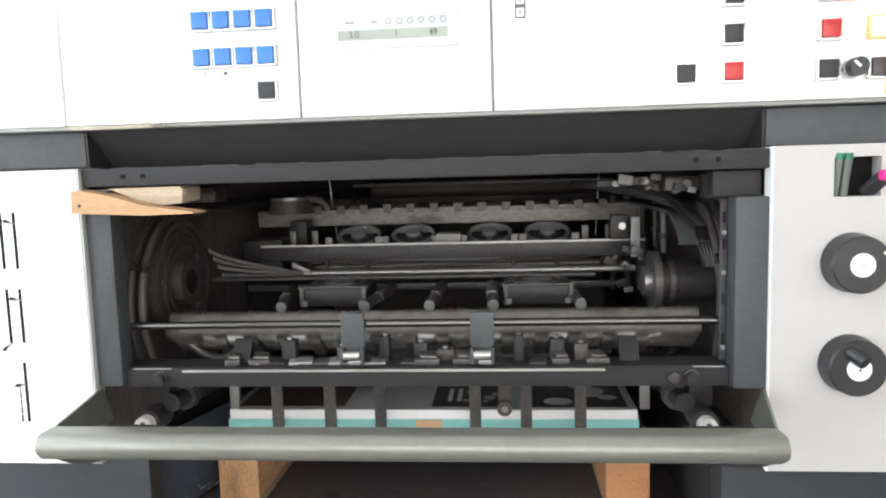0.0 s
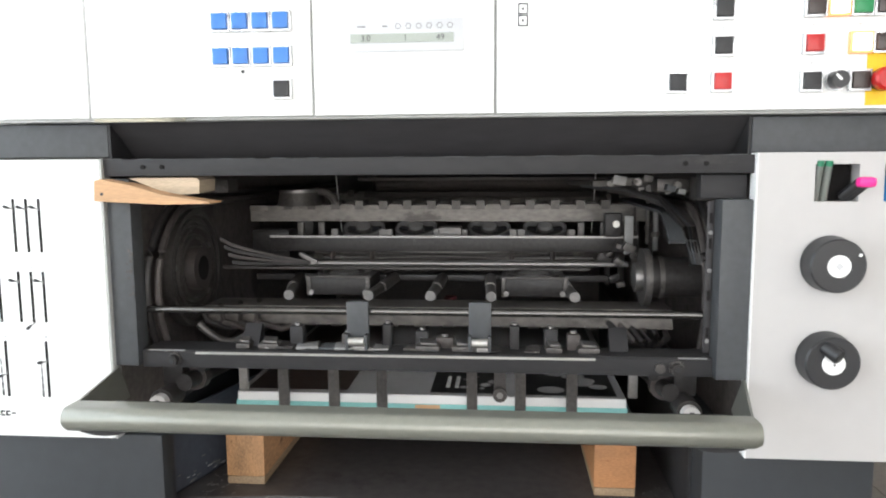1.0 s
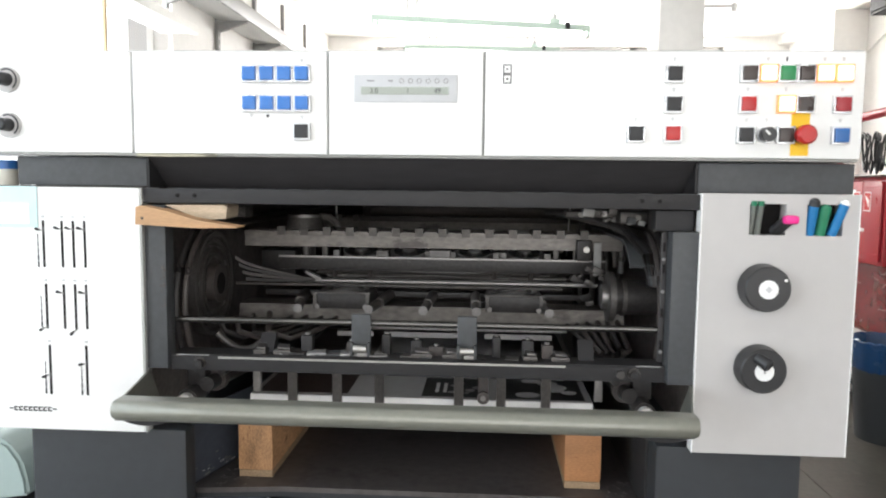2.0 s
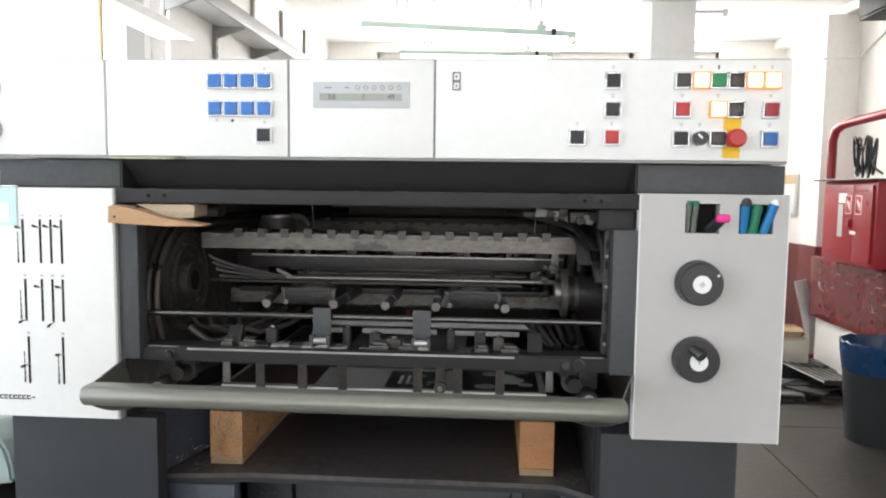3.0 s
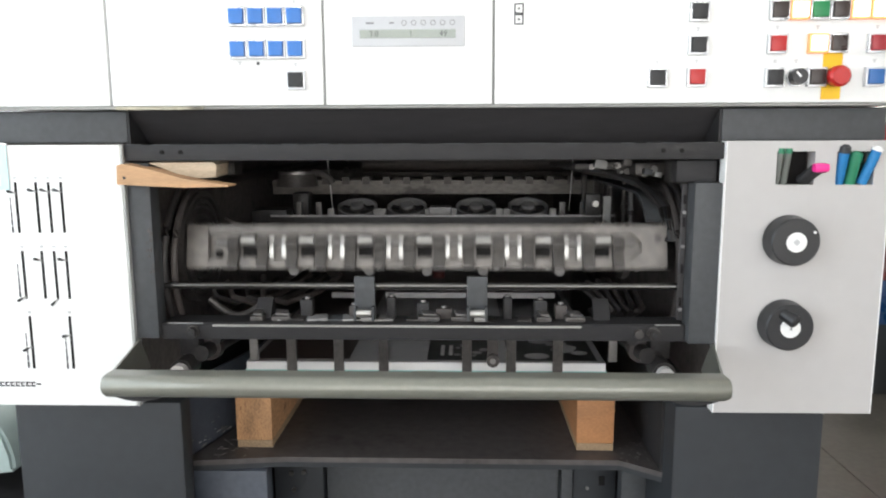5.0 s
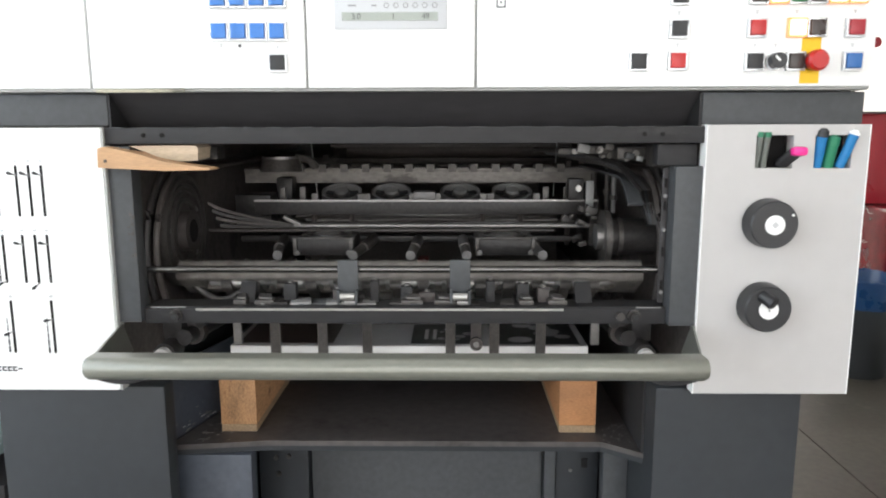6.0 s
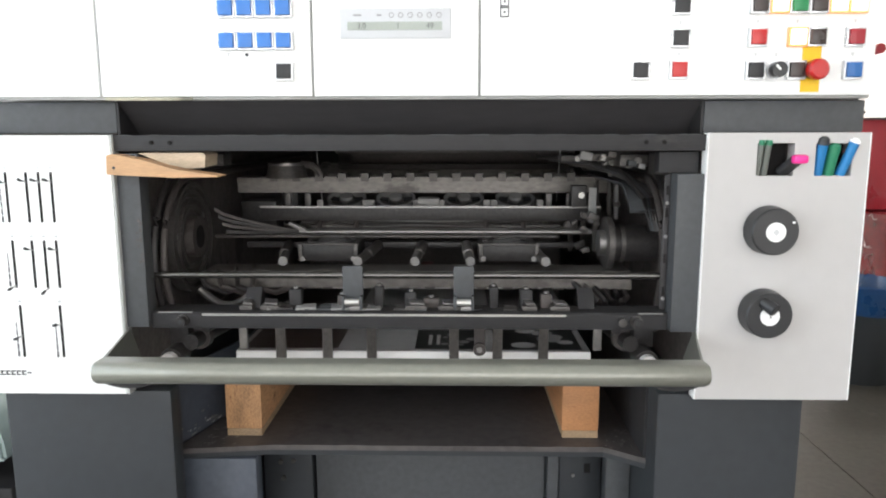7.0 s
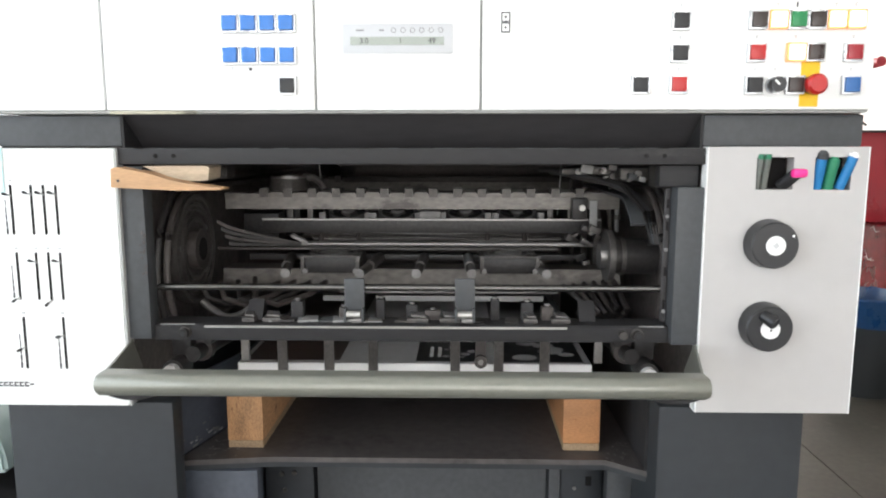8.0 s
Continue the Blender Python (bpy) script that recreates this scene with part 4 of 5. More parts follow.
def mechanism():
    xl, yw, zw = -0.458, 0.962, 1.008
    lw = part("chain_wheel", r((xl - 0.01, yw, zw), (xl, yw, zw), 0.084, 48), OILY, PRESS, "oily black chain wheel")
    for ro, ri, th in ((0.0855, 0.079, 0.010), (0.073, 0.068, 0.006), (0.05, 0.044, 0.008)):
        part("wheel_rim", ring(bmesh.new(), (xl + 0.003, yw, zw + DZ), (1, 0, 0), ro, ri, th, 48), IRON, lw)
    part("wheel_face", r((xl, yw, zw), (xl + 0.016, yw, zw), 0.032, 32), OILY, lw)
    part("wheel_bore", r((xl + 0.016, yw, zw), (xl + 0.0165, yw, zw), 0.018, 24), VOID, lw)
    for a in range(5):
        c, q = math.cos(a * 1.257 + 0.5), math.sin(a * 1.257 + 0.5)
        part("wheel_bolt", r((xl, yw + 0.06 * c, zw + 0.06 * q), (xl + 0.005, yw + 0.06 * c, zw + 0.06 * q), 0.0045, 8), STEEL, lw)
    rw = part("hub_disc", r((0.188, 0.955, 1.0), (0.197, 0.955, 1.0), 0.040, 40), IRON, PRESS, "dark disc on a black hub")
    part("hub_drum", r((0.197, 0.955, 1.0), (0.264, 0.955, 1.0), 0.028, 32), SOOT, rw)
    part("hub_groove", ring(bmesh.new(), (0.212, 0.955, 1.0 + DZ), (1, 0, 0), 0.030, 0.026, 0.006, 32), IRON, rw)
    part("hub_ring", r((0.178, 0.955, 1.0), (0.188, 0.955, 1.0), 0.020, 24), STEEL, rw)
    # curved chain guides on both sides
    gy, gz = 0.945, 0.99 + DZ
    for x, m in ((-0.4475, OILY), (-0.457, SOOT), (0.2435, OILY), (0.252, SOOT)):
        rad = 0.112 if m is OILY else 0.122
        pts = [(x, gy + 0.9, gz + rad)] + [(x, gy - rad * math.cos(radians(a)), gz + rad * math.sin(radians(a))) for a in range(90, -91, -6)] + [(x, gy + 0.42, gz - rad)]
        bm = bmesh.new()
        tube(bm, pts, 0.0048, 8)
        part("chain_guide", bm, m, PRESS)
    # right-hand curved cover
    bm = bmesh.new()
    pts = [(gy + 0.35, gz + 0.104)] + [(gy - 0.104 * math.cos(radians(a)), gz + 0.104 * math.sin(radians(a))) for a in range(90, 35, -8)]
    sweep(bm, pts, lambda i: [(0.205, pts[i][0], pts[i][1]), (0.2395, pts[i][0], pts[i][1]), (0.2395, pts[i][0] + 0.004, pts[i][1] - 0.004), (0.205, pts[i][0] + 0.004, pts[i][1] - 0.004)])
    part("chain_cover", bm, BLUEGREY, PRESS, "blue-grey curved chain cover")
    for x, w in ((0.215, 0.012), (0.24, 0.012), (0.19, 0.01), (0.268, 0.008)):
        part("rear_post", b(x - w / 2, x + w / 2, 1.30, 1.32, 0.93, 1.10, bevel=0.002), IRON if x != 0.24 else ALU, PRESS)
    # rows of blower fans
    rail = part("fan_rail", b(-0.373, 0.202, 1.060, 1.075, 1.0215, 1.0445, bevel=0.002), SOOT, PRESS, "dark fan rail with bright upper edge")
    # thin steel strip painting the highlight along the rail's upper edge
    part("rail_edge_highlight", b(-0.373, 0.202, 1.0585, 1.0625, 1.0432, 1.0462), STEEL, rail)
    part("fan_tray", b(-0.37, 0.2, 1.075, 1.24, 1.0215, 1.0275), OILY, PRESS)
    def tilted(bm, x):
        bmesh.ops.rotate(bm, cent=(x, 1.16, 1.046 + DZ), matrix=Matrix.Rotation(radians(20), 3, "X"), verts=bm.verts)
        return bm
    for x in (-0.241, -0.151, -0.027, 0.066):
        f = part("blower_fan", tilted(ring(bmesh.new(), (x, 1.16, 1.046 + DZ), (0, 0, 1), 0.036, 0.0325, 0.014, 32), x), GALV, PRESS, "round black blower fan with pale rim")
        part("fan_hub", tilted(r((x, 1.16, 1.036), (x, 1.16, 1.053), 0.014, 24), x), GRIP, f)
        part("fan_cone", tilted(r((x, 1.16, 1.036), (x, 1.16, 1.041), 0.0305, 24), x), OILY, f)
        for k in range(5):
            bm = box(bmesh.new(), x - 0.005, x + 0.005, 1.16 + 0.012, 1.16 + 0.030, 1.045 + DZ, 1.048 + DZ)
            bm.transform(Matrix.Translation((x, 1.16, 0)) @ Matrix.Rotation(k * 1.257, 4, "Z") @ Matrix.Translation((-x, -1.16, 0)))
            part("fan_blade", tilted(bm, x), BLACK, f)
        for dx in (-0.040, 0.040):
            part("fan_corner", b(x + dx - 0.006, x + dx + 0.006, 1.112, 1.120, 1.03, 1.052, bevel=0.002), ALU, f)
    part("terminal_block", b(-0.108, -0.070, 1.10, 1.13, 1.028, 1.056, bevel=0.003), ALU, PRESS)
    for x in (0.12, 0.155, -0.30, -0.335):
        part("rail_post", b(x - 0.005, x + 0.005, 1.10, 1.11, 1.0275, 1.064, bevel=0.001), IRON, PRESS)
    # two lower blower boxes hung from the fan tray, and forward studs
    for x in (-0.2435, 0.042):
        bx = part("blower_box", b(x - 0.047, x + 0.047, 0.974, 1.06, 0.9665, 0.993, bevel=0.005), SOOT, PRESS, "black blower box with round inlet")
        part("inlet_ring", ring(bmesh.new(), (x, 1.015, 0.9945 + DZ), (0, 0, 1), 0.040, 0.032, 0.004, 32), IRON, bx)
        part("inlet_disc", r((x, 1.015, 0.993), (x, 1.015, 0.996), 0.022, 24), STEEL, bx)
        for dx in (-0.040, 0.040):
            part("box_screw", r((x + dx, 0.974, 0.9715), (x + dx, 0.970, 0.9715), 0.004, 10), STEEL, bx)
            part("box_rib", b(x + dx * 1.1 - 0.003, x + dx * 1.1 + 0.003, 0.9705, 0.976, 0.967, 0.9945, bevel=0.001), IRON, bx)
            part("box_hanger", r((x + dx * 0.8, 1.052, 0.992), (x + dx * 0.8, 1.085, 1.023), 0.004, 8), OILY, bx)
        part("box_lip", b(x - 0.049, x + 0.049, 0.9715, 0.975, 0.9925, 0.9955, bevel=0.0008), IRON, bx)
    for x, dx in ((-0.307, -0.02), (-0.192, 0.018), (-0.104, 0.006), (-0.019, -0.004), (0.096, -0.012)):
        sd = part("stud", r((x, 0.938, 0.9735), (x + dx, 1.06, 0.978), 0.0072, 14), IRON, PRESS, "dark sleeve stud")
        part("stud_tip", r((x, 0.9365, 0.9735), (x, 0.942, 0.9737), 0.0074, 14), STEEL, sd)
        part("stud_sleeve", r((x + dx * 0.5, 0.99, 0.976), (x + dx, 1.07, 0.9785), 0.0086, 14), ALU if dx in (-0.004, -0.012) else IRON, sd)
    part("red_cap", r((-0.096, 1.20, 0.913), (-0.096, 1.20, 0.925), 0.011, 16), mat("grimy_red_cap", (0.10, 0.012, 0.011), 0.6, grain=40, vary=0.4), PRESS, "small dark red cap")
    part("stud_beam", b(-0.40, 0.16, 1.066, 1.078, 0.974, 0.984, bevel=0.002), SOOT, PRESS, "grimy beam behind the studs")
    # long thin rods and hoses
    for z, y, rad, m in ((1.0045, 1.05, 0.0045, STEEL), (0.997, 1.045, 0.003, IRON), (1.010, 1.075, 0.003, IRON), (1.017, 1.09, 0.0025, STEEL), (1.013, 1.10, 0.002, IRON)):
        part("air_pipe", r((-0.41 + 12 * (z - 1.0), y, z), (0.19 - 9 * abs(z - 1.004), y, z), rad, 10), m, PRESS)
    random.seed(11)
    for k in range(4):
        pts = []
        for i in range(11):
            f = i / 10
            pts.append((-0.43 + 0.006 * k + (0.13 - 0.006 * k) * f, 1.0 + 0.05 * f, 1.05 - 0.012 * k - (0.044 - 0.0115 * k) * f ** 0.7 + DZ))
        bm = bmesh.new()
        sweep(bm, pts, lambda i: [(pts[i][0], pts[i][1] - 0.0022, pts[i][2]), (pts[i][0], pts[i][1] + 0.0022, pts[i][2]), (pts[i][0], pts[i][1] + 0.0022, pts[i][2] - 0.0055 + 0.0003 * i), (pts[i][0], pts[i][1] - 0.0022, pts[i][2] - 0.0055 + 0.0003 * i)])
        part("leaf_spring", bm, SOOT if k % 2 else OILY, PRESS)
    part("spring_clip", box(bmesh.new(), -0.322, -0.292, 1.04, 1.05, 1.010 + DZ, 1.016 + DZ, 0.001, turn=pose(0, 0, 0, 0, 25, 0)), ALU, PRESS)
    for k in range(6):
        pts = [(0.13 + 0.018 * k, 0.99 + 0.01 * k, 0.945 + DZ), (0.145 + 0.016 * k, 0.95, 0.935 + DZ - 0.004 * k), (0.165 + 0.01 * k, 0.93, 0.915 + DZ), (0.20, 0.95, 0.90 + DZ)]
        bm = bmesh.new()
        tube(bm, pts, 0.0045, 8)
        part("hose", bm, OILY if k % 2 else SOOT, PRESS)
    pts = [(-0.425 + 0.085 * f, 0.90, 0.938 + DZ - 0.025 * math.sin(f * math.pi)) for f in [i / 10 for i in range(11)]]
    bm = bmesh.new()
    tube(bm, pts, 0.0055, 10)
    part("bent_pipe", bm, IRON, PRESS, "bent dark pipe")
    for k in range(4):
        pts = [(-0.435 + 0.022 * k, 0.93 + 0.02 * k, 0.955 + DZ), (-0.425 + 0.024 * k, 0.93, 0.935 + DZ), (-0.40 + 0.026 * k, 0.945, 0.922 + DZ), (-0.365 + 0.028 * k, 0.99, 0.930 + DZ), (-0.335 + 0.026 * k, 1.06, 0.945 + DZ)]
        bm = bmesh.new()
        tube(bm, pts, 0.0042 + 0.0006 * (k % 2), 8)
        part("hose", bm, OILY if k % 2 else SOOT, PRESS)
    # upper back: rollers, cover cap, hanging wires
    part("upper_roller", r((-0.28, 1.52, 1.115), (0.20, 1.52, 1.115), 0.022, 24), OILY, PRESS)
    part("upper_bar", b(-0.30, 0.21, 1.46, 1.48, 1.088, 1.1, bevel=0.002), OILY, PRESS)
    for z in (1.128, 1.143):
        part("upper_slat", b(-0.30, 0.21, 1.40, 1.42, z - 0.003, z + 0.003), OILY, PRESS)
    for x, dx in ((-0.322, 0.010), (0.166, -0.006)):
        part("hanging_wire", r((x, 1.3, 1.143), (x + dx, 1.3, 1.03), 0.0011, 8), WHITE, PRESS)
    cap = part("motor_cap", r((-0.335, 1.10, 1.092), (-0.335, 1.10, 1.114), 0.036, 32, 0.031), IRON, PRESS, "round grey motor cap")
    part("cap_ring", ring(bmesh.new(), (-0.335, 1.10, 1.115 + DZ), (0, 0, 1), 0.032, 0.026, 0.004, 32), STEEL, cap)
    bm = bmesh.new()
    tube(bm, [(-0.31, 1.10, 1.116 + DZ), (-0.29, 1.10, 1.113 + DZ), (-0.279, 1.10, 1.104 + DZ), (-0.275, 1.1, 1.096 + DZ)], 0.006, 10)
    part("cap_elbow", bm, IRON, PRESS)
    for x, y, z, w, h in ((0.22, 0.9, 1.128, 0.05, 0.018), (0.175, 0.93, 1.132, 0.03, 0.012), (0.245, 0.86, 1.125, 0.02, 0.03), (0.15, 1.0, 1.128, 0.05, 0.01), (-0.42, 0.95, 1.128, 0.05, 0.02), (0.2, 0.98, 1.122, 0.03, 0.02), (0.262, 0.9, 1.11, 0.016, 0.05)):
        part("fitting", b(x - w / 2, x + w / 2, y, y + 0.04, z - h / 2, z + h / 2, bevel=0.003), IRON, PRESS)
        part("fitting_screw", r((x, y, z), (x, y - 0.006, z), 0.005, 8), STEEL, PRESS)


def mechanism_details():
    """Small fittings inside the delivery: fan caps, oil pipes, clamps, screws and slots."""
    # pale caps on the fan hubs
    for x in (-0.241, -0.151, -0.027, 0.066):
        part("fan_cap", rod(bmesh.new(), (x, 1.155, 1.051 + DZ), (x, 1.153, 1.056 + DZ), 0.012, 20), GALV, PRESS)
    # thin oil pipes and slats below the fan rail, none quite straight
    random.seed(31)
    for k in range(9):
        z, y = 0.999 + 0.0026 * k, 1.052 + 0.004 * k
        x0, x1 = random.uniform(-0.36, -0.20), random.uniform(0.02, 0.19)
        pts = [(x0 + (x1 - x0) * f, y, z + DZ + 0.0016 * math.sin(7 * f + k) - 0.001) for f in [i / 12 for i in range(13)]]
        part("oil_pipe", tube(bmesh.new(), pts, random.uniform(0.0010, 0.0024), 6), (STEEL, SOOT, IRON, GALV, OILY)[k % 5], PRESS)
    # clamp with a bright screw, vertical plates and small parts beside the hub
    cl = part("bar_clamp", b(0.150, 0.176, 1.048, 1.066, 1.046, 1.082, bevel=0.003), SOOT, PRESS)
    part("clamp_screw", r((0.166, 1.048, 1.066), (0.166, 1.042, 1.066), 0.0052, 14), BRIGHT, cl)
    part("clamp_plate", b(0.1795, 0.1925, 1.05, 1.054, 1.02, 1.078, bevel=0.001), GALV, PRESS)
    for x, z0, z1, m in ((0.2005, 1.02, 1.088, OILY), (0.2235, 1.03, 1.10, IRON), (0.2355, 1.02, 1.095, GALV)):
        part("vertical_rod", r((x, 1.10, z0), (x, 1.10, z1), 0.0042, 10), m, PRESS)
        part("rod_nut", r((x, 1.10, z0 + 0.022), (x, 1.10, z0 + 0.03), 0.0075, 6), IRON, PRESS)
    for k in range(10):
        x, z, y = random.uniform(0.13, 0.19), random.uniform(0.965, 1.035), random.uniform(1.0, 1.08)
        w = random.uniform(0.004, 0.011)
        part("small_fitting", box(bmesh.new(), x - w, x + w, y, y + 0.012, z + DZ - w * 0.6, z + DZ + w * 0.6, 0.0015, turn=pose(0, 0, 0, 0, random.uniform(-35, 35), 0)), (OILY, IRON, SOOT, IRON)[k % 4], PRESS)
    # slotted plate and screws beside the column, grease on the chain guide
    sp = part("slotted_plate", b(0.2362, 0.2440, 0.814, 0.818, 0.93, 1.112, bevel=0.001), RECESS, PRESS)
    for z in (1.092, 1.062, 1.0, 0.955):
        part("plate_slot", b(0.2385, 0.2418, 0.8132, 0.8145, z - 0.006, z + 0.006), VOID, sp)
    for z in (1.075, 1.03, 0.945):
        part("plate_screw", r((0.2402, 0.814, z), (0.2402, 0.8118, z), 0.0026, 8), GALV, sp)
    # upper right corner: hoses, valve and cover edge
    for k in range(4):
        pts = [(0.10 + 0.02 * k, 1.10, 1.128 + DZ - 0.004 * k), (0.16 + 0.014 * k, 1.02, 1.126 + DZ - 0.006 * k), (0.205 + 0.009 * k, 0.93, 1.110 + DZ - 0.006 * k), (0.226 + 0.005 * k, 0.875, 1.075 + DZ), (0.232 + 0.003 * k, 0.86, 1.03 + DZ)]
        part("air_hose", tube(bmesh.new(), pts, 0.0042, 8), (SOOT, BLUEGREY, OILY, IRON)[k], PRESS)
    for k in range(9):
        x, z, y = random.uniform(0.14, 0.225), random.uniform(1.118, 1.140), random.uniform(0.87, 0.95)
        w = random.uniform(0.003, 0.009)
        part("valve_part", box(bmesh.new(), x - w, x + w, y, y + 0.015, z + DZ - w * 0.7, z + DZ + w * 0.7, 0.001, turn=pose(0, 0, 0, 0, random.uniform(-25, 25), 0)), (GALV, BLUEGREY, IRON)[k % 3], PRESS)
    # raised ring on the left wheel, bearing block behind it
    part("wheel_lip", ring(bmesh.new(), (-0.452, 0.962, 1.008 + DZ), (1, 0, 0), 0.0625, 0.0600, 0.006, 48), IRON, PRESS)
    part("bearing_block", b(-0.425, -0.36, 1.12, 1.17, 0.985, 1.05, bevel=0.006), SOOT, PRESS)
    part("bearing_block", b(-0.365, -0.335, 1.18, 1.22, 1.0, 1.075, bevel=0.004), SOOT, PRESS)
    # brackets and shims on the cross beam, with glints painted on its edge
    for k in range(14):
        x, w = random.uniform(-0.30, 0.11), random.uniform(0.005, 0.016)
        part("shim", box(bmesh.new(), x - w, x + w, 0.812, 0.842, 0.9272 + DZ, 0.9272 + DZ + random.uniform(0.001, 0.004), 0.0006, turn=pose(0, 0, 0, 0, 0, random.uniform(-12, 12))), (IRON, GALV, SOOT, BLUEGREY)[k % 4], PRESS)
    for x0, x1 in ((-0.447, -0.400), (0.205, 0.238)):
        part("edge_glint", box(bmesh.new(), x0, x1, 0.7992, 0.8035, 0.9262 + DZ, 0.9274 + DZ), GALV, PRESS, "pale strip painting a glint on the beam edge")


press_frame()
wear_marks()
console()
left_panel()
right_panel()
guard_tray()
front_beam()
lower_bay()
mechanism()
mechanism_details()
BAR = gripper_bar()
GRIPPERS = [BAR] + [copy_thing(BAR, Matrix.Identity(4)) for _ in range(BARS - 1)]


# ---- loose things on the press ----
def wedges():
    bm = bmesh.new()
    y0, y1 = 0.765, 0.80
    pr = [(-0.486, 1.1155), (-0.485, 1.1395), (-0.478, 1.1415), (-0.44, 1.134), (-0.40, 1.1225), (-0.345, 1.1145), (-0.344, 1.1125), (-0.40, 1.1115)]
    sweep(bm, (0, 1), lambda i: [(x, y1 if i else y0, z + DZ) for x, z in pr])
    w = solo("wooden_wedge", bm, WEDGE, "orange-brown sawn wooden wedge jammed beside the column", "wedge", at=(-0.42, 0.78, 1.1115 + DZ))
    part("knot", r((-0.476, y0, 1.124), (-0.476, y0 - 0.0006, 1.124), 0.002, 10), BLACK, w)
    bm = bmesh.new()
    pr = [(-0.455, 1.142), (-0.371, 1.1425), (-0.3665, 1.139), (-0.368, 1.1235), (-0.392, 1.122), (-0.42, 1.128)]
    sweep(bm, (0, 1), lambda i: [(x, 0.838 if i else 0.790, z + DZ + (0.002 if i else 0)) for x, z in pr])
    solo("wooden_wedge", bm, PALEWOOD, "pale splintered wooden wedge under the cross rail", "wedge", at=(-0.41, 0.81, 1.1215 + DZ))


def pen(x, z0, z1, lean, y, body, cap, rad, label, tip=0.012):
    at = (x, y, z0 + DZ)
    p = thing("marker_pen", at, label, "marker pen", group="pens in the panel pockets")
    d = Vector((math.sin(radians(lean)), -0.22, math.cos(radians(lean)))).normalized()
    a = Vector(at)
    e = a + d * ((z1 - z0) / d.z)
    part("barrel", rod(bmesh.new(), a, e - d * tip, rad, 14), body, p)
    lid = part("cap", rod(bmesh.new(), e - d * tip, e, rad * 1.12, 14, rad * 1.02), cap, p)
    if rad > 0.005:
        part("cap_button", rod(bmesh.new(), e, e + d * 0.0022, rad * 0.68, 14, rad * 0.6), cap, lid)


def highlighter(x, z):
    """A flat-bodied highlighter that leans out of the pocket towards the room."""
    p = thing("highlighter_pen", (x, 0.793, z + DZ), "dark highlighter with bright pink cap in the panel pocket", "marker pen", group="pens in the panel pockets")
    a, e = Vector((x, 0.793, z + 0.004 + DZ)), Vector((x + 0.009, 0.772, z + 0.0208 + DZ))
    bm = bmesh.new()
    for k in (-0.004, 0.0, 0.004):
        rod(bm, a + Vector((k, 0, 0)), e + Vector((k, 0, 0)), 0.0052, 14)
    part("barrel", bm, BLACK, p)
    part("cap", box(bmesh.new(), e.x - 0.0095, e.x + 0.0095, 0.760, 0.773, e.z - 0.0058, e.z + 0.0058, 0.0048), PINK, p, "bright pink cap")


def pens():
    pen(0.3465, 1.1135, 1.158, 1, 0.792, PENGREY, PENGREEN, 0.0036, "thin grey pen with green cap in the panel pocket", 0.006)
    pen(0.3555, 1.1135, 1.158, 1, 0.793, PENGREY, PENGREEN, 0.0042, "light grey pen with green cap in the panel pocket", 0.006)
    highlighter(0.3795, 1.1135)
    pen(0.4225, 1.1135, 1.160, 2, 0.791, PENBLUE, BLACK, 0.0062, "blue marker with black cap in the panel pocket", 0.008)
    pen(0.4365, 1.1135, 1.152, 4, 0.791, PENGREEN, PENGREEN, 0.0068, "green marker in the panel pocket", 0.010)
    pen(0.4505, 1.1135, 1.158, 15, 0.789, PENBLUE, WHITE, 0.0062, "blue marker with white end leaning in the panel pocket", 0.0035)


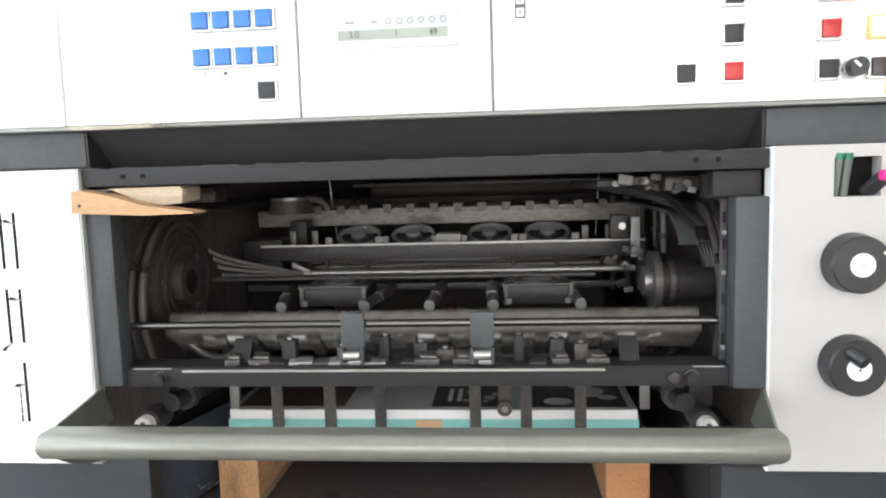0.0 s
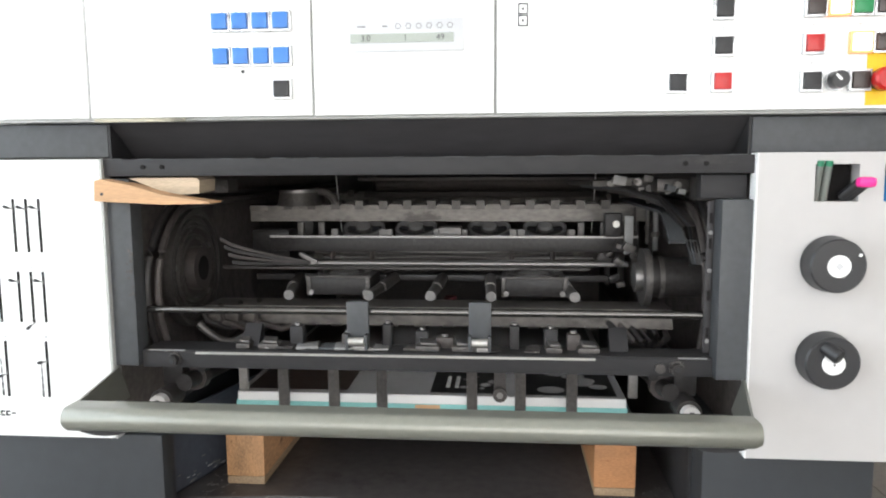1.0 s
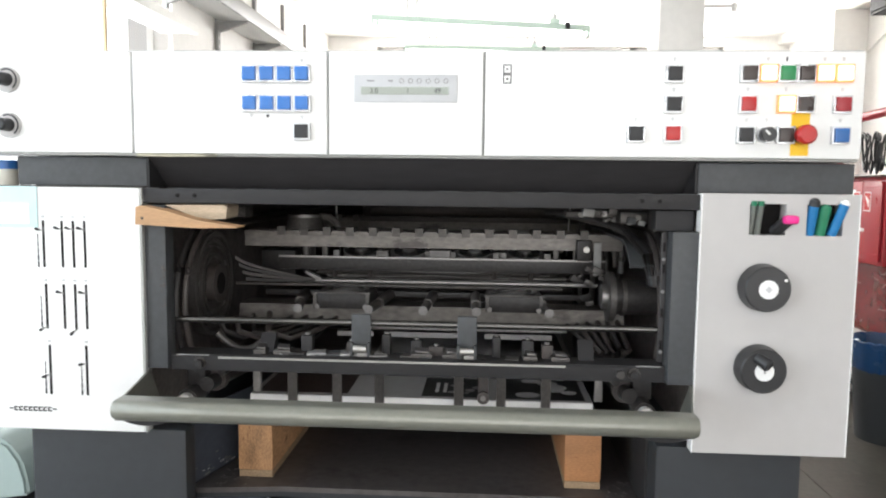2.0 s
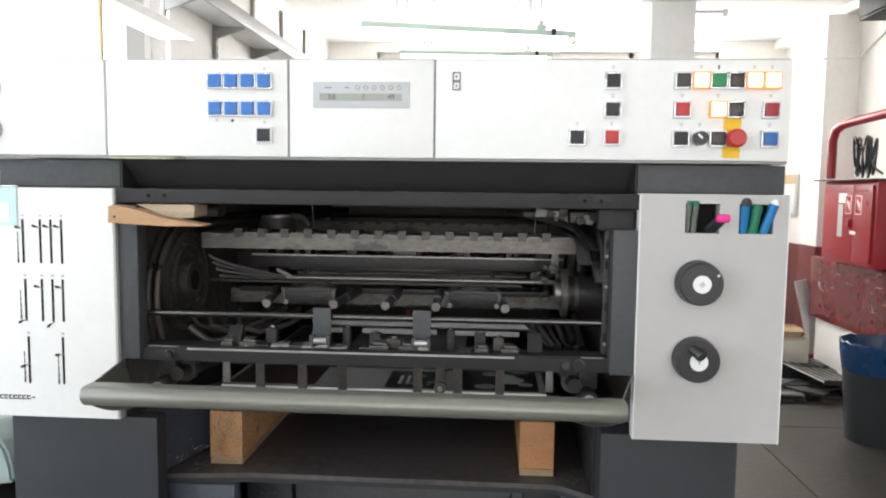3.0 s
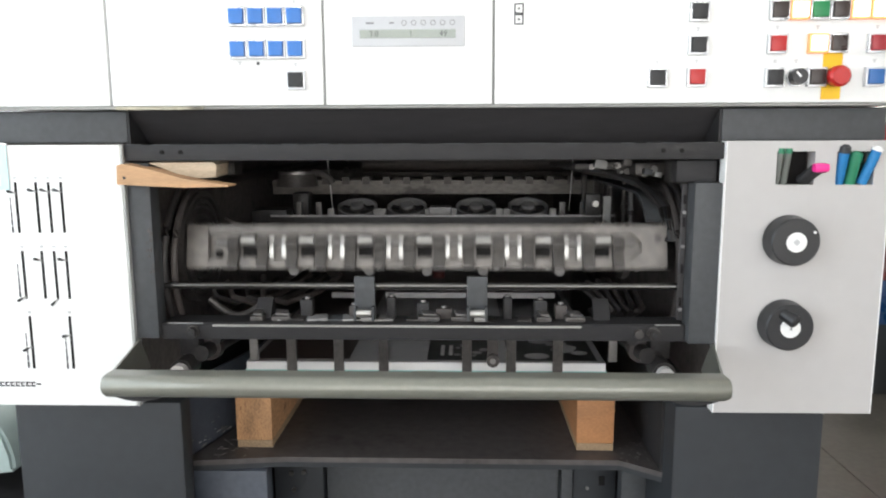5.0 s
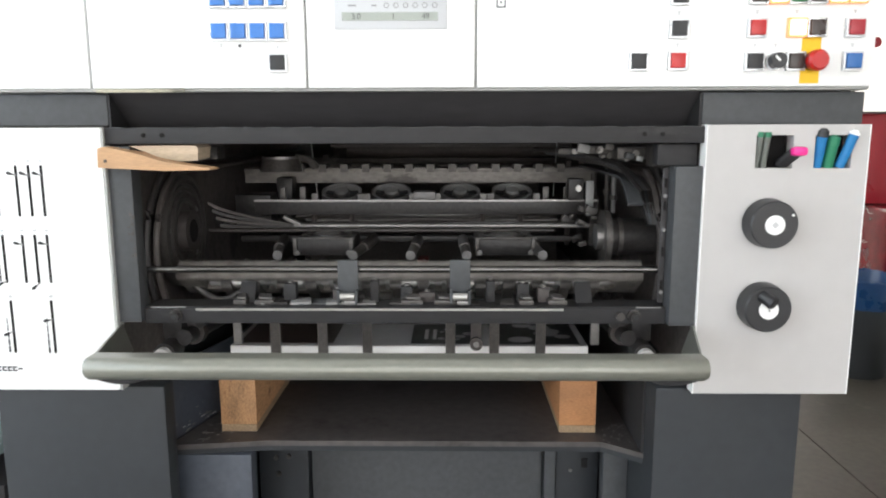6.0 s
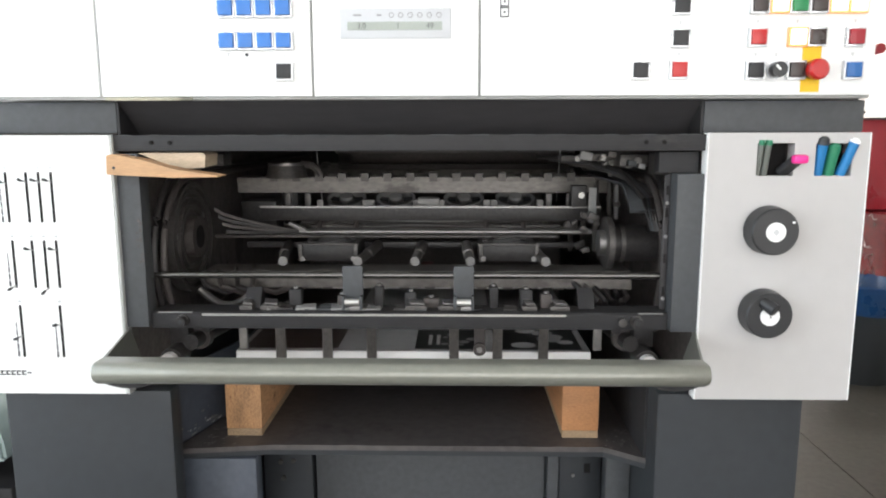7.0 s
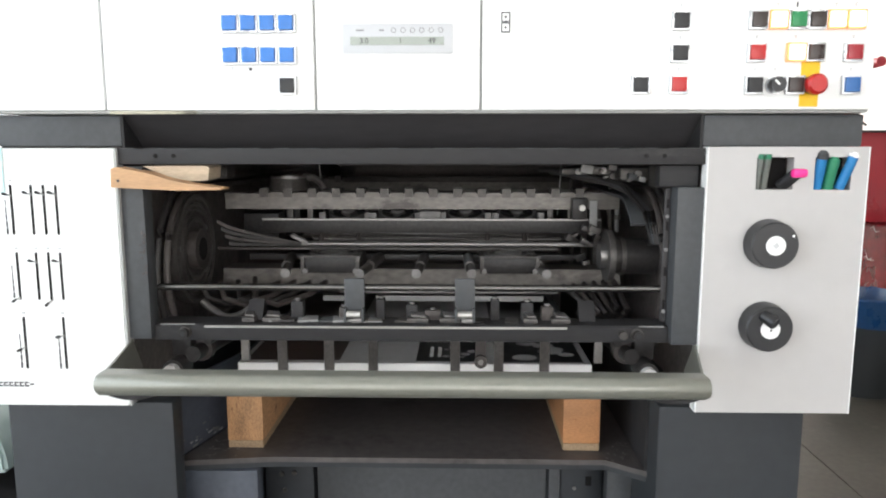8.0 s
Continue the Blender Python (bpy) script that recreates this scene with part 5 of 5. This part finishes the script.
def pile():
    for x0, x1 in ((-0.400, -0.344), (0.1235, 0.1805)):
        bearer = thing("wooden_bearer", ((x0 + x1) / 2, 1.2, 0.6985 + DZ), "rough pine bearer standing on the dark board", "wooden block", group="bearers")
        part("bearer_block", b(x0, x1, 0.915, 1.50, 0.7105, 0.7905, bevel=0.002), WOOD if x0 < 0 else REDPINE, bearer)
        part("base_strip", b(x0 + 0.0006, x1 - 0.0004, 0.9155, 1.50, 0.6985, 0.7103, bevel=0.0015), OLDPINE, bearer, "pale weathered wooden strip")
    solo("pile_board", b(-0.40, 0.185, 0.918, 1.5, 0.791, 0.7965, bevel=0.001), STAINBOARD, "thin dark pile board on two bearers", "board", at=(-0.1, 1.2, 0.791 + DZ))
    st = thing("paper_pile", (-0.107, 1.2, 0.797 + DZ), "pile of white printed sheets above turquoise wrapped paper", "paper pile")
    part("lower_ream", b(-0.384, 0.168, 0.921, 1.46, 0.797, 0.8225, bevel=0.001), CYANPAPER, st, "turquoise paper edges")
    part("ream_label", b(-0.125, -0.09, 0.9195, 0.9208, 0.798, 0.8215), WEDGE, st, "brown label")
    part("upper_ream", b(-0.381, 0.166, 0.920, 1.45, 0.8228, 0.8355, bevel=0.0008), PAPER, st, "white paper edges")
    top = part("top_sheet", b(-0.380, 0.165, 0.921, 1.449, 0.8356, 0.8360), PRINTGREY, st, "top sheet printed in dark greys")
    z0, z1 = 0.8361, 0.8364
    part("print_area", b(-0.372, -0.225, 0.935, 1.44, z0, z1), PRINTBROWN, top)
    part("print_area", b(-0.105, -0.01, 0.932, 1.04, z0, z1), PRINTBLACK, top)
    for x in (-0.085, -0.072):
        part("print_bar", b(x, x + 0.006, 0.955, 1.01, z1, z1 + 0.0002), PAPER, top)
    part("print_area", b(0.02, 0.155, 0.93, 1.44, z0, z1), PRINTBLACK, top)
    random.seed(3)
    for i in range(24):
        x, y = random.uniform(0.03, 0.148), random.uniform(0.945, 1.2)
        bm = bmesh.new()
        bmesh.ops.create_circle(bm, cap_ends=True, segments=12, radius=random.uniform(0.012, 0.021), matrix=Matrix.Translation((x, y, z1 + 0.0002 + i * 0.00001 + DZ)) @ Matrix.Diagonal((1, 0.8, 1, 1)))
        part("printed_stone", bm, PRINTGREY, top)
    for i in range(7):
        x, y = random.uniform(-0.06, -0.015), random.uniform(0.94, 1.03)
        bm = bmesh.new()
        bmesh.ops.create_circle(bm, cap_ends=True, segments=10, radius=random.uniform(0.004, 0.009), matrix=Matrix.Translation((x, y, z1 + 0.0002 + i * 0.00001 + DZ)))
        part("printed_stone", bm, PRINTGREY, top)


def notice():
    bm = b(-0.78, -0.6355, FACE - 0.0022, FACE - 0.0012, 1.108, 1.1655)
    n = solo("paper_notice", bm, mat("pale_cyan_sheet", (0.55, 0.78, 0.80), 0.4, grain=10, vary=0.05), "pale cyan plastic sheet fixed on the lever panel", "notice", at=(-0.7, FACE - 0.002, 1.108 + DZ))
    part("white_field", b(-0.70, -0.6465, FACE - 0.0028, FACE - 0.0023, 1.113, 1.142), WHITE, n)


wedges()
pens()
pile()
notice()


# ---- things in the room behind ----
def lamp(x, y, z, length, tilt, label):
    l = thing("ceiling_light", (x, y, z), label, "ceiling light", group="hanging tube lights")
    turn = pose(0, 0, 0, 0, tilt, 0)

    def put(name, bm, m, lab=""):
        bm.transform(Matrix.Translation((x, y, z)) @ turn)
        part(name, bm, m, l, lab)
    bm = bmesh.new()
    prism(bm, [(-0.062, -0.014), (-0.045, 0.014), (0.045, 0.014), (0.062, -0.014), (0.058, -0.014), (0.042, 0.010), (-0.042, 0.010), (-0.058, -0.014)], -length / 2, length / 2)
    put("housing", bm, LAMPBODY, "pale green-white trough housing")
    for dy in (-0.026, 0.026):
        put("tube", rod(bmesh.new(), (-length / 2 + 0.03, dy, -0.012), (length / 2 - 0.03, dy, -0.012), 0.012, 12), TUBE, "lit fluorescent tube")
    put("starter", box(bmesh.new(), length * 0.32, length * 0.365, -0.052, -0.02, 0.0145, 0.034, 0.004), LAMPBODY)
    put("starter_cap", rod(bmesh.new(), (length * 0.34, -0.036, 0.034), (length * 0.34, -0.036, 0.052), 0.010, 12), SHELFGREY)
    put("clamp", box(bmesh.new(), length * 0.39, length * 0.41, -0.064, 0.064, -0.008, 0.018, 0.002), DARK)
    for s in (-1, 1):
        put("socket", box(bmesh.new(), s * length / 2 - 0.006, s * length / 2 + 0.006, -0.045, 0.045, -0.026, 0.012, 0.004), LAMPBODY)
        part("hanger_wire", rod(bmesh.new(), (x + s * length * 0.3, y, z + 0.02), (x + s * length * 0.26, y, H), 0.003, 6), SHELFGREY, l)
        part("hanger_wire", rod(bmesh.new(), (x + s * length * 0.34, y, z + 0.02), (x + s * length * 0.36, y, H), 0.003, 6), SHELFGREY, l)


def wall_shelf():
    s = thing("wall_shelf", (XL, 4.4, 2.500), "long grey metal wall shelf on slotted brackets", "shelf")
    part("board", box(bmesh.new(), XL + 0.026, -1.512, 2.2, 7.4, 2.500, 2.512, 0.002), SHELFGREY, s)
    part("front_lip", box(bmesh.new(), -1.511, -1.497, 2.2, 7.4, 2.500, 2.592, 0.003), GALV, s)
    part("return_lip", box(bmesh.new(), -1.545, -1.512, 2.2, 7.4, 2.5125, 2.521, 0.002), GALV, s)
    for i in range(5):
        y = 3.572 + 0.722 * i
        up_ = part("upright", box(bmesh.new(), XL + 0.001, XL + 0.025, y - 0.016, y + 0.016, 1.75 if i else 2.33, 2.95, 0.002), GALV, s)
        for k in range(10):
            part("slot", box(bmesh.new(), XL + 0.0245, XL + 0.0265, y - 0.006, y + 0.006, 2.36 + 0.05 * (k - 8 * min(i, 1)), 2.388 + 0.05 * (k - 8 * min(i, 1))), VOID, up_)
        bm = bmesh.new()
        sweep(bm, (0, 1), lambda j: [(XL + 0.025, y - 0.012 + 0.024 * j, 2.4995), (XL + 0.205, y - 0.012 + 0.024 * j, 2.4995), (XL + 0.205, y - 0.012 + 0.024 * j, 2.490), (XL + 0.025, y - 0.012 + 0.024 * j, 2.432)])
        part("bracket", bm, GALV, s)
    w = thing("white_shelf", (XL, 3.0, 2.28), "white painted wall shelf beside the window", "shelf")
    part("board", box(bmesh.new(), XL + 0.001, XL + 0.155, 2.3, 3.55, 2.275, 2.290, 0.002), WALL, w)
    part("pelmet", box(bmesh.new(), XL + 0.156, XL + 0.190, 2.3, 3.56, 2.270, 2.315, 0.004), WALL, w)


def cabinet():
    x, y0, y1, z0, z1 = 2.57, 4.62, 5.36, 1.0, 1.585
    c = thing("tool_cabinet", (x + 0.2, 5.0, z0), "red enamelled two-door metal wall cabinet", "cabinet")
    part("body", box(bmesh.new(), x, XR - 0.001, y0, y1, z0, z1, 0.006), REDPAINT, c)
    for a, e in ((y0 + 0.03, (y0 + y1) / 2 - 0.10), ((y0 + y1) / 2 - 0.095, y1 - 0.03)):
        d = part("door", box(bmesh.new(), x - 0.018, x - 0.002, a, e, z0 + 0.03, z1 - 0.03, 0.003), REDPAINT, c)
        n = 7
        for i in range(n):
            yy = a + (e - a) * (i + 0.7) / (n + 0.4)
            for zz in (z0 + 0.065, z1 - 0.075):
                part("vent_slot", box(bmesh.new(), x - 0.0195, x - 0.017, yy - 0.008, yy + 0.008, zz, zz + 0.012), DARKRED, d)
    m = (y0 + y1) / 2 - 0.0975
    part("lock", box(bmesh.new(), x - 0.035, x - 0.018, m + 0.02, m + 0.06, 1.26, 1.32, 0.004), DARKRED, c)
    part("sticker", box(bmesh.new(), x - 0.0195, x - 0.0178, m + 0.09, m + 0.21, 1.43, 1.50), PAPER, c, "white paper sticker")
    part("sticker", box(bmesh.new(), x - 0.0195, x - 0.0178, m + 0.14, m + 0.21, 1.19, 1.42), SHELFGREY, c, "grey strip sticker")
    for e in (m + 0.025, m - 0.115):
        st = part("sign", box(bmesh.new(), x - 0.0192, x - 0.0178, e, e + 0.085, 1.355, 1.485), PAPER, c, "red and white sign")
        part("sign_field", box(bmesh.new(), x - 0.0198, x - 0.0191, e + 0.006, e + 0.079, 1.361, 1.479), REDKEY, st)
        for k in range(3):
            part("sign_bar", box(bmesh.new(), x - 0.0203, x - 0.0197, e + 0.018 + 0.016 * k, e + 0.030 + 0.016 * k, 1.385 + 0.02 * k, 1.435 + 0.012 * k), PAPER, st)
    part("sticker", box(bmesh.new(), x - 0.0195, x - 0.0178, m - 0.05, m + 0.03, 1.215, 1.24), PAPER, c)
    part("top_tray", box(bmesh.new(), x - 0.08, XR - 0.002, y0 - 0.06, y1 + 0.03, z1 + 0.001, z1 + 0.012, 0.003), IRON, c, "grey sheet on the cabinet top")
    # red tube frame
    bm = bmesh.new()
    tube(bm, [(x - 0.04, 5.2, z1 + 0.018), (x - 0.04, 5.2, 1.88), (x - 0.035, 5.17, 1.95), (x - 0.02, 5.10, 1.985), (x + 0.0, 4.9, 2.0), (x + 0.02, 4.5, 2.02)], 0.032, 12)
    part("tube_frame", bm, REDPAINT, c, "red bent tube frame")
    # coil of cable hanging in the frame
    k = thing("cable_coil", (x + 0.05, 4.95, 1.58), "coil of black cable hung above the cabinet", "cable")
    random.seed(9)
    for i in range(7):
        rr, cy = random.uniform(0.12, 0.155), 4.98 + random.uniform(-0.045, 0.045)
        tilt = random.uniform(-0.35, 0.35)
        pts = []
        for j in range(25):
            a = j * math.pi / 12 + 0.4 * i
            u, v = rr * 0.62 * math.cos(a), rr * math.sin(a)
            pts.append((x + 0.02 + 0.02 * i + 0.03 * math.cos(a), cy + u * math.cos(tilt) - v * math.sin(tilt), 1.755 + u * math.sin(tilt) + v * math.cos(tilt)))
        bm = bmesh.new()
        tube(bm, pts, random.uniform(0.006, 0.009), 6)
        part("loop", bm, BLACK, k)
    part("cable_end", tube(bmesh.new(), [(x + 0.0, 4.72, 1.72), (x + 0.0, 4.66, 1.66), (x + 0.01, 4.60, 1.63)], 0.008, 6), BLACK, k)


def under_cabinet():
    # shrink-wrapped red goods on a white bench
    solo("white_bench", box(bmesh.new(), 2.72, XR - 0.001, 4.3, 5.75, 0, 0.50, 0.01), WALL, "white plastered ledge along the wall", "ledge", kind="structure")
    bm = bmesh.new()
    box(bm, 2.66, XR - 0.003, 4.3, 5.74, 0.501, 0.995, 0.02)
    bmesh.ops.subdivide_edges(bm, edges=bm.edges, cuts=9, use_grid_fill=True)
    for v in bm.verts:
        v.co += 0.012 * Vector((noise.noise(v.co * 5), noise.noise(v.co * 5 + Vector((7, 0, 0))), 0.0))
    pk = thing("wrapped_pack", (2.85, 5.0, 0.501), "dark red pack wrapped in glossy shrink film", "pack")
    part("wrapped_block", bm, REDFILM, pk)
    random.seed(8)
    # creases in the film, coloured pale to paint the glints on them
    film = mat("pale_film_glint", (0.45, 0.30, 0.30), 0.12, grain=20, vary=0.2, bump=0.5, coat=1.0)
    for i in range(12):
        y, z = random.uniform(4.4, 5.6), random.uniform(0.70, 0.97)
        pts = [(2.652 - 0.006 * math.sin(f * 3), y + 0.10 * f, z + 0.05 * f * random.uniform(-1, 1)) for f in (0, 0.3, 0.6, 1.0)]
        bm = bmesh.new()
        tube(bm, pts, random.uniform(0.0012, 0.003), 6)
        part("film_glint_crease", bm, film, pk)
    # bin with blue bag
    cx, cy = 2.45, 4.2
    q = thing("waste_bin", (cx, cy, 0), "dark plastic waste bin lined with a blue bag", "waste bin")
    part("body", rod(bmesh.new(), (cx, cy, 0), (cx, cy, 0.50), 0.185, 32, 0.225), BINGREY, q)
    bm = bmesh.new()
    n = 48
    rows = []
    for z, rr in ((0.43, 0.222), (0.47, 0.229), (0.53, 0.236), (0.60, 0.243), (0.608, 0.236), (0.55, 0.222), (0.44, 0.205)):
        rows.append([bm.verts.new((cx + (rr + 0.004 * noise.noise(Vector((i * 0.9, z * 30, 0)))) * math.cos(2 * math.pi * i / n), cy + (rr + 0.004 * noise.noise(Vector((i * 0.9, z * 30, 0)))) * math.sin(2 * math.pi * i / n), z + 0.012 * noise.noise(Vector((i * 0.7, z * 9, 3))))) for i in range(n)])
    for ra, rb in zip(rows, rows[1:]):
        for i in range(n):
            bm.faces.new((ra[i], ra[(i + 1) % n], rb[(i + 1) % n], rb[i]))
    part("bag", bm, BAGBLUE, q, "crumpled blue plastic bag")
    # litter of offcuts on the floor
    random.seed(21)
    for i in range(14):
        x, y = random.uniform(2.15, 2.52), random.uniform(5.05, 5.27)
        w, d, h = random.uniform(0.08, 0.17), random.uniform(0.04, 0.13), random.uniform(0.006, 0.03)
        z = 0.001 + 0.031 * (i % 3)
        bm = box(bmesh.new(), x - w, x + w, y - d, y + d, z, z + h, 0.002, turn=pose(0, 0, 0, 0, 0, random.uniform(-50, 50)))
        solo("offcut", bm, (BINGREY, DARK, IRON, STEEL, DARK)[i % 5], "dark flat offcut lying in a heap on the floor", "offcut", group="offcuts on the floor", at=(x, y, z))
    # crate with canister and open carton, sheets leaning beside it
    cr = thing("crate", (2.5, 5.58, 0), "low dark plastic crate on the floor by the wall", "crate")
    part("body", box(bmesh.new(), 2.30, 2.70, 5.45, 5.73, 0.0, 0.140, 0.006), BINGREY, cr)
    part("rim", box(bmesh.new(), 2.29, 2.71, 5.44, 5.74, 0.1405, 0.152, 0.003), DARK, cr)
    cn = thing("canister", (2.47, 5.6, 0.153), "translucent cream plastic canister on a dark crate", "canister")
    part("body", box(bmesh.new(), 2.33, 2.58, 5.49, 5.70, 0.153, 0.350, 0.03), PIPE, cn)
    part("spout", rod(bmesh.new(), (2.555, 5.52, 0.34), (2.555, 5.52, 0.372), 0.022, 14), PIPE, cn)
    ct = thing("carton", (2.43, 5.6, 0.351), "small open cardboard carton on the canister", "carton")
    for x0, x1, y0, y1 in ((2.34, 2.345, 5.52, 5.68), (2.515, 2.52, 5.52, 5.68), (2.3455, 2.5145, 5.52, 5.525), (2.3455, 2.5145, 5.675, 5.68)):
        part("carton_side", box(bmesh.new(), x0, x1, y0, y1, 0.351, 0.435), BEIGE, ct)
    part("carton_flap", box(bmesh.new(), 2.3455, 2.5145, 5.46, 5.519, 0.424, 0.428, turn=pose(0, 0, 0, 25, 0, 0)), BEIGE, ct)
    for i, (lean, w) in enumerate(((14, 0.05), (11, 0.045))):
        bm = box(bmesh.new(), -w, w, -0.008, 0.008, 0.0, 0.80 - 0.05 * i, 0.002)
        bm.transform(pose(2.80 + 0.03 * i, 5.80 + 0.03 * i, 0.004, 0, -lean, 0))
        solo("metal_sheet", bm, STEEL if i else SHELFGREY, "narrow grey metal sheet leaning beside the ledge", "metal sheet", group="leaning sheets", at=(2.80 + 0.03 * i, 5.80 + 0.03 * i, 0.004))
    # dark red painted lower wall
    dado = mat("dark_red_dado_paint", (0.13, 0.012, 0.014), 0.4, grain=8, vary=0.15, bump=0.05)
    solo("trim_dado_pilaster", box(bmesh.new(), 2.768, XR - 0.002, 5.938, 6.262, 0.0, 1.05, 0.002), dado, "dark red painted foot of the plastered pilaster", "dado", kind="structure")
    solo("trim_dado_niche", box(bmesh.new(), XR - 0.012, XR - 0.001, 5.76, 5.936, 0.0, 1.05, 0.002), dado, "dark red painted lower wall beside the ledge", "dado", kind="structure")
    solo("trim_dado_east", box(bmesh.new(), XR - 0.012, XR - 0.001, 6.264, YF - 0.02, 0.0, 1.0, 0.002), dado, "dark red painted lower wall with clean upper edge", "dado", kind="structure")


def far_corner():
    # ribbed panel lying on the heap, red tin and yellow bag
    t = thing("ribbed_panel", (2.56, 5.4, 0.10), "grey ribbed metal panel lying on the heap of offcuts", "metal panel")
    turn = pose(2.56, 5.40, 0.145, 3, 4, 14)

    def put(name, bm, m):
        bm.transform(turn)
        part(name, bm, m, t)
    put("sheet", box(bmesh.new(), -0.17, 0.17, -0.36, 0.36, -0.006, 0.0, 0.002), SHELFGREY)
    for k in range(6):
        put("rib", box(bmesh.new(), -0.16 + 0.06 * k, -0.14 + 0.06 * k, -0.35, 0.35, 0.0005, 0.014, 0.004), STEEL)
    put("edge", box(bmesh.new(), -0.172, 0.172, -0.372, -0.361, -0.02, 0.016, 0.002), BINGREY)
    w = thing("red_tin", (2.70, 5.78, 0.0), "red tin behind the ribbed panel", "tin")
    part("body", rod(bmesh.new(), (2.70, 5.80, 0.0), (2.70, 5.80, 0.16), 0.055, 20), REDPAINT, w)
    part("lid", rod(bmesh.new(), (2.70, 5.80, 0.1605), (2.70, 5.80, 0.172), 0.057, 20), DARKRED, w)
    bm = bmesh.new()
    bmesh.ops.create_icosphere(bm, subdivisions=3, radius=0.13)
    for v in bm.verts:
        v.co = Vector((v.co.x, v.co.y * 0.9, max(v.co.z, -0.075) * 1.1)) * (1 + 0.18 * noise.noise(v.co * 14))
    bm.transform(Matrix.Translation((2.86, 4.40, 0.10)))
    solo("yellow_bag", bm, mat("yellow_green_plastic", (0.55, 0.50, 0.04), 0.35, grain=18, vary=0.2, bump=0.4), "crumpled yellow-green plastic bag beside the bin", "bag", at=(2.86, 4.40, 0.0))
    # framed board and conduit on the wall
    f = thing("wall_board", (3.04, 7.2, 1.29), "small wooden board with white paper hung on the wall", "notice board")
    part("frame", box(bmesh.new(), 3.018, 3.046, 6.99, 7.38, 1.28, 1.68, 0.003), SHELFGREY, f)
    part("header", box(bmesh.new(), 3.012, 3.0175, 7.0, 7.37, 1.585, 1.675, 0.001), BEIGE, f, "orange-brown header")
    part("paper", box(bmesh.new(), 3.014, 3.0175, 7.02, 7.35, 1.30, 1.58), PAPER, f)
    c = thing("conduit", (3.04, 6.3, 2.6), "thin white cable conduit along the wall", "conduit")
    part("pipe", tube(bmesh.new(), [(3.036, 6.80, 2.586), (3.036, 6.27, 2.59), (2.77, 6.24, 2.592), (2.77, 5.96, 2.60), (3.036, 5.93, 2.61), (3.036, 5.5, 2.76)], 0.011, 8), WALL, c)
    part("junction_box", box(bmesh.new(), 2.99, 3.049, 5.44, 5.52, 2.73, 2.80, 0.006), SHELFGREY, c)


def wall_fittings():
    w = thing("hanging_box", (2.5, 4.05, 2.528), "grey box with dark rim hung under the ceiling", "hanging box")
    part("body", box(bmesh.new(), 2.25, 2.75, 3.87, 4.3, 2.545, 2.79, 0.008), SHELFGREY, w)
    part("rim", box(bmesh.new(), 2.24, 2.76, 3.86, 4.31, 2.528, 2.544, 0.004), DARK, w)
    part("rim", box(bmesh.new(), 2.235, 2.249, 3.86, 4.31, 2.545, 2.80, 0.004), DARK, w)
    part("hanger", rod(bmesh.new(), (2.5, 4.08, 2.791), (2.5, 4.08, H), 0.012, 10), SHELFGREY, w)
    v = thing("wall_tap", (1.36, 4.78, 2.7), "small grey pipe end on the pier", "pipe")
    part("pipe", rod(bmesh.new(), (1.36, 4.78, 2.7), (1.62, 4.78, 2.7), 0.009, 10), SHELFGREY, v)
    part("cap", rod(bmesh.new(), (1.60, 4.78, 2.715), (1.60, 4.78, 2.665), 0.016, 12), SHELFGREY, v)


def side_machine():
    sc = thing("side_cabinet", (-1.0, 1.4, 0), "pale green rounded machine housing on a base painted dark for its shade", "machine housing")
    bm = bmesh.new()
    pr = [(-1.25, 0.88), (-1.25, 1.062), (-0.93, 1.058), (-0.885, 1.052), (-0.85, 1.035), (-0.828, 1.005), (-0.818, 0.97), (-0.816, 0.94)]
    sweep(bm, (0, 1), lambda i: [(x, 1.9 if i else 1.0, z) for x, z in pr])
    bmesh.ops.bevel(bm, geom=list(bm.edges), offset=0.006, segments=2, affect="EDGES")
    part("housing", bm, PALEGREEN, sc)
    # dark grey here paints the shade below the housing
    part("base", box(bmesh.new(), -1.24, -0.83, 1.03, 1.9, 0, 0.876, 0.004), DARK, sc, "base painted dark for its shade")
    part("side_ledge", b(-0.86, -0.656, 0.806, 1.0, 1.15, 1.166, bevel=0.002), DARK, PRESS)
    c = thing("ink_can", (-0.71, 0.83, 1.1665 + DZ), "small clear jar with a blue lid on the press ledge", "jar")
    part("body", r((-0.71, 0.83, 1.1665), (-0.71, 0.83, 1.19), 0.014, 16), PIPE, c)
    part("lid", r((-0.71, 0.83, 1.19), (-0.71, 0.83, 1.203), 0.015, 16), NAVYKEY, c)


lamp(-0.05, 3.0, 2.194, 0.93, 3.0, "hanging fluorescent light with pale green housing")
lamp(-0.06, 4.6, 2.385, 1.0, 1.0, "hanging fluorescent light with pale green housing")
wall_shelf()
cabinet()
under_cabinet()
far_corner()
wall_fittings()
side_machine()


def motions():
    for k, g in enumerate(GRIPPERS):
        rows = []
        for i in range(0, 97):
            t = i / 12
            y, z, a = on_chain(SPEED * (t - 0.16) + GAP * k)
            o = ORIGIN[PRESS.name]
            rows.append((min(t, 8.0), pose(-0.103 - o.x, y - o.y, z - o.z, -math.degrees(a))))
        walk(g, rows)


motions()
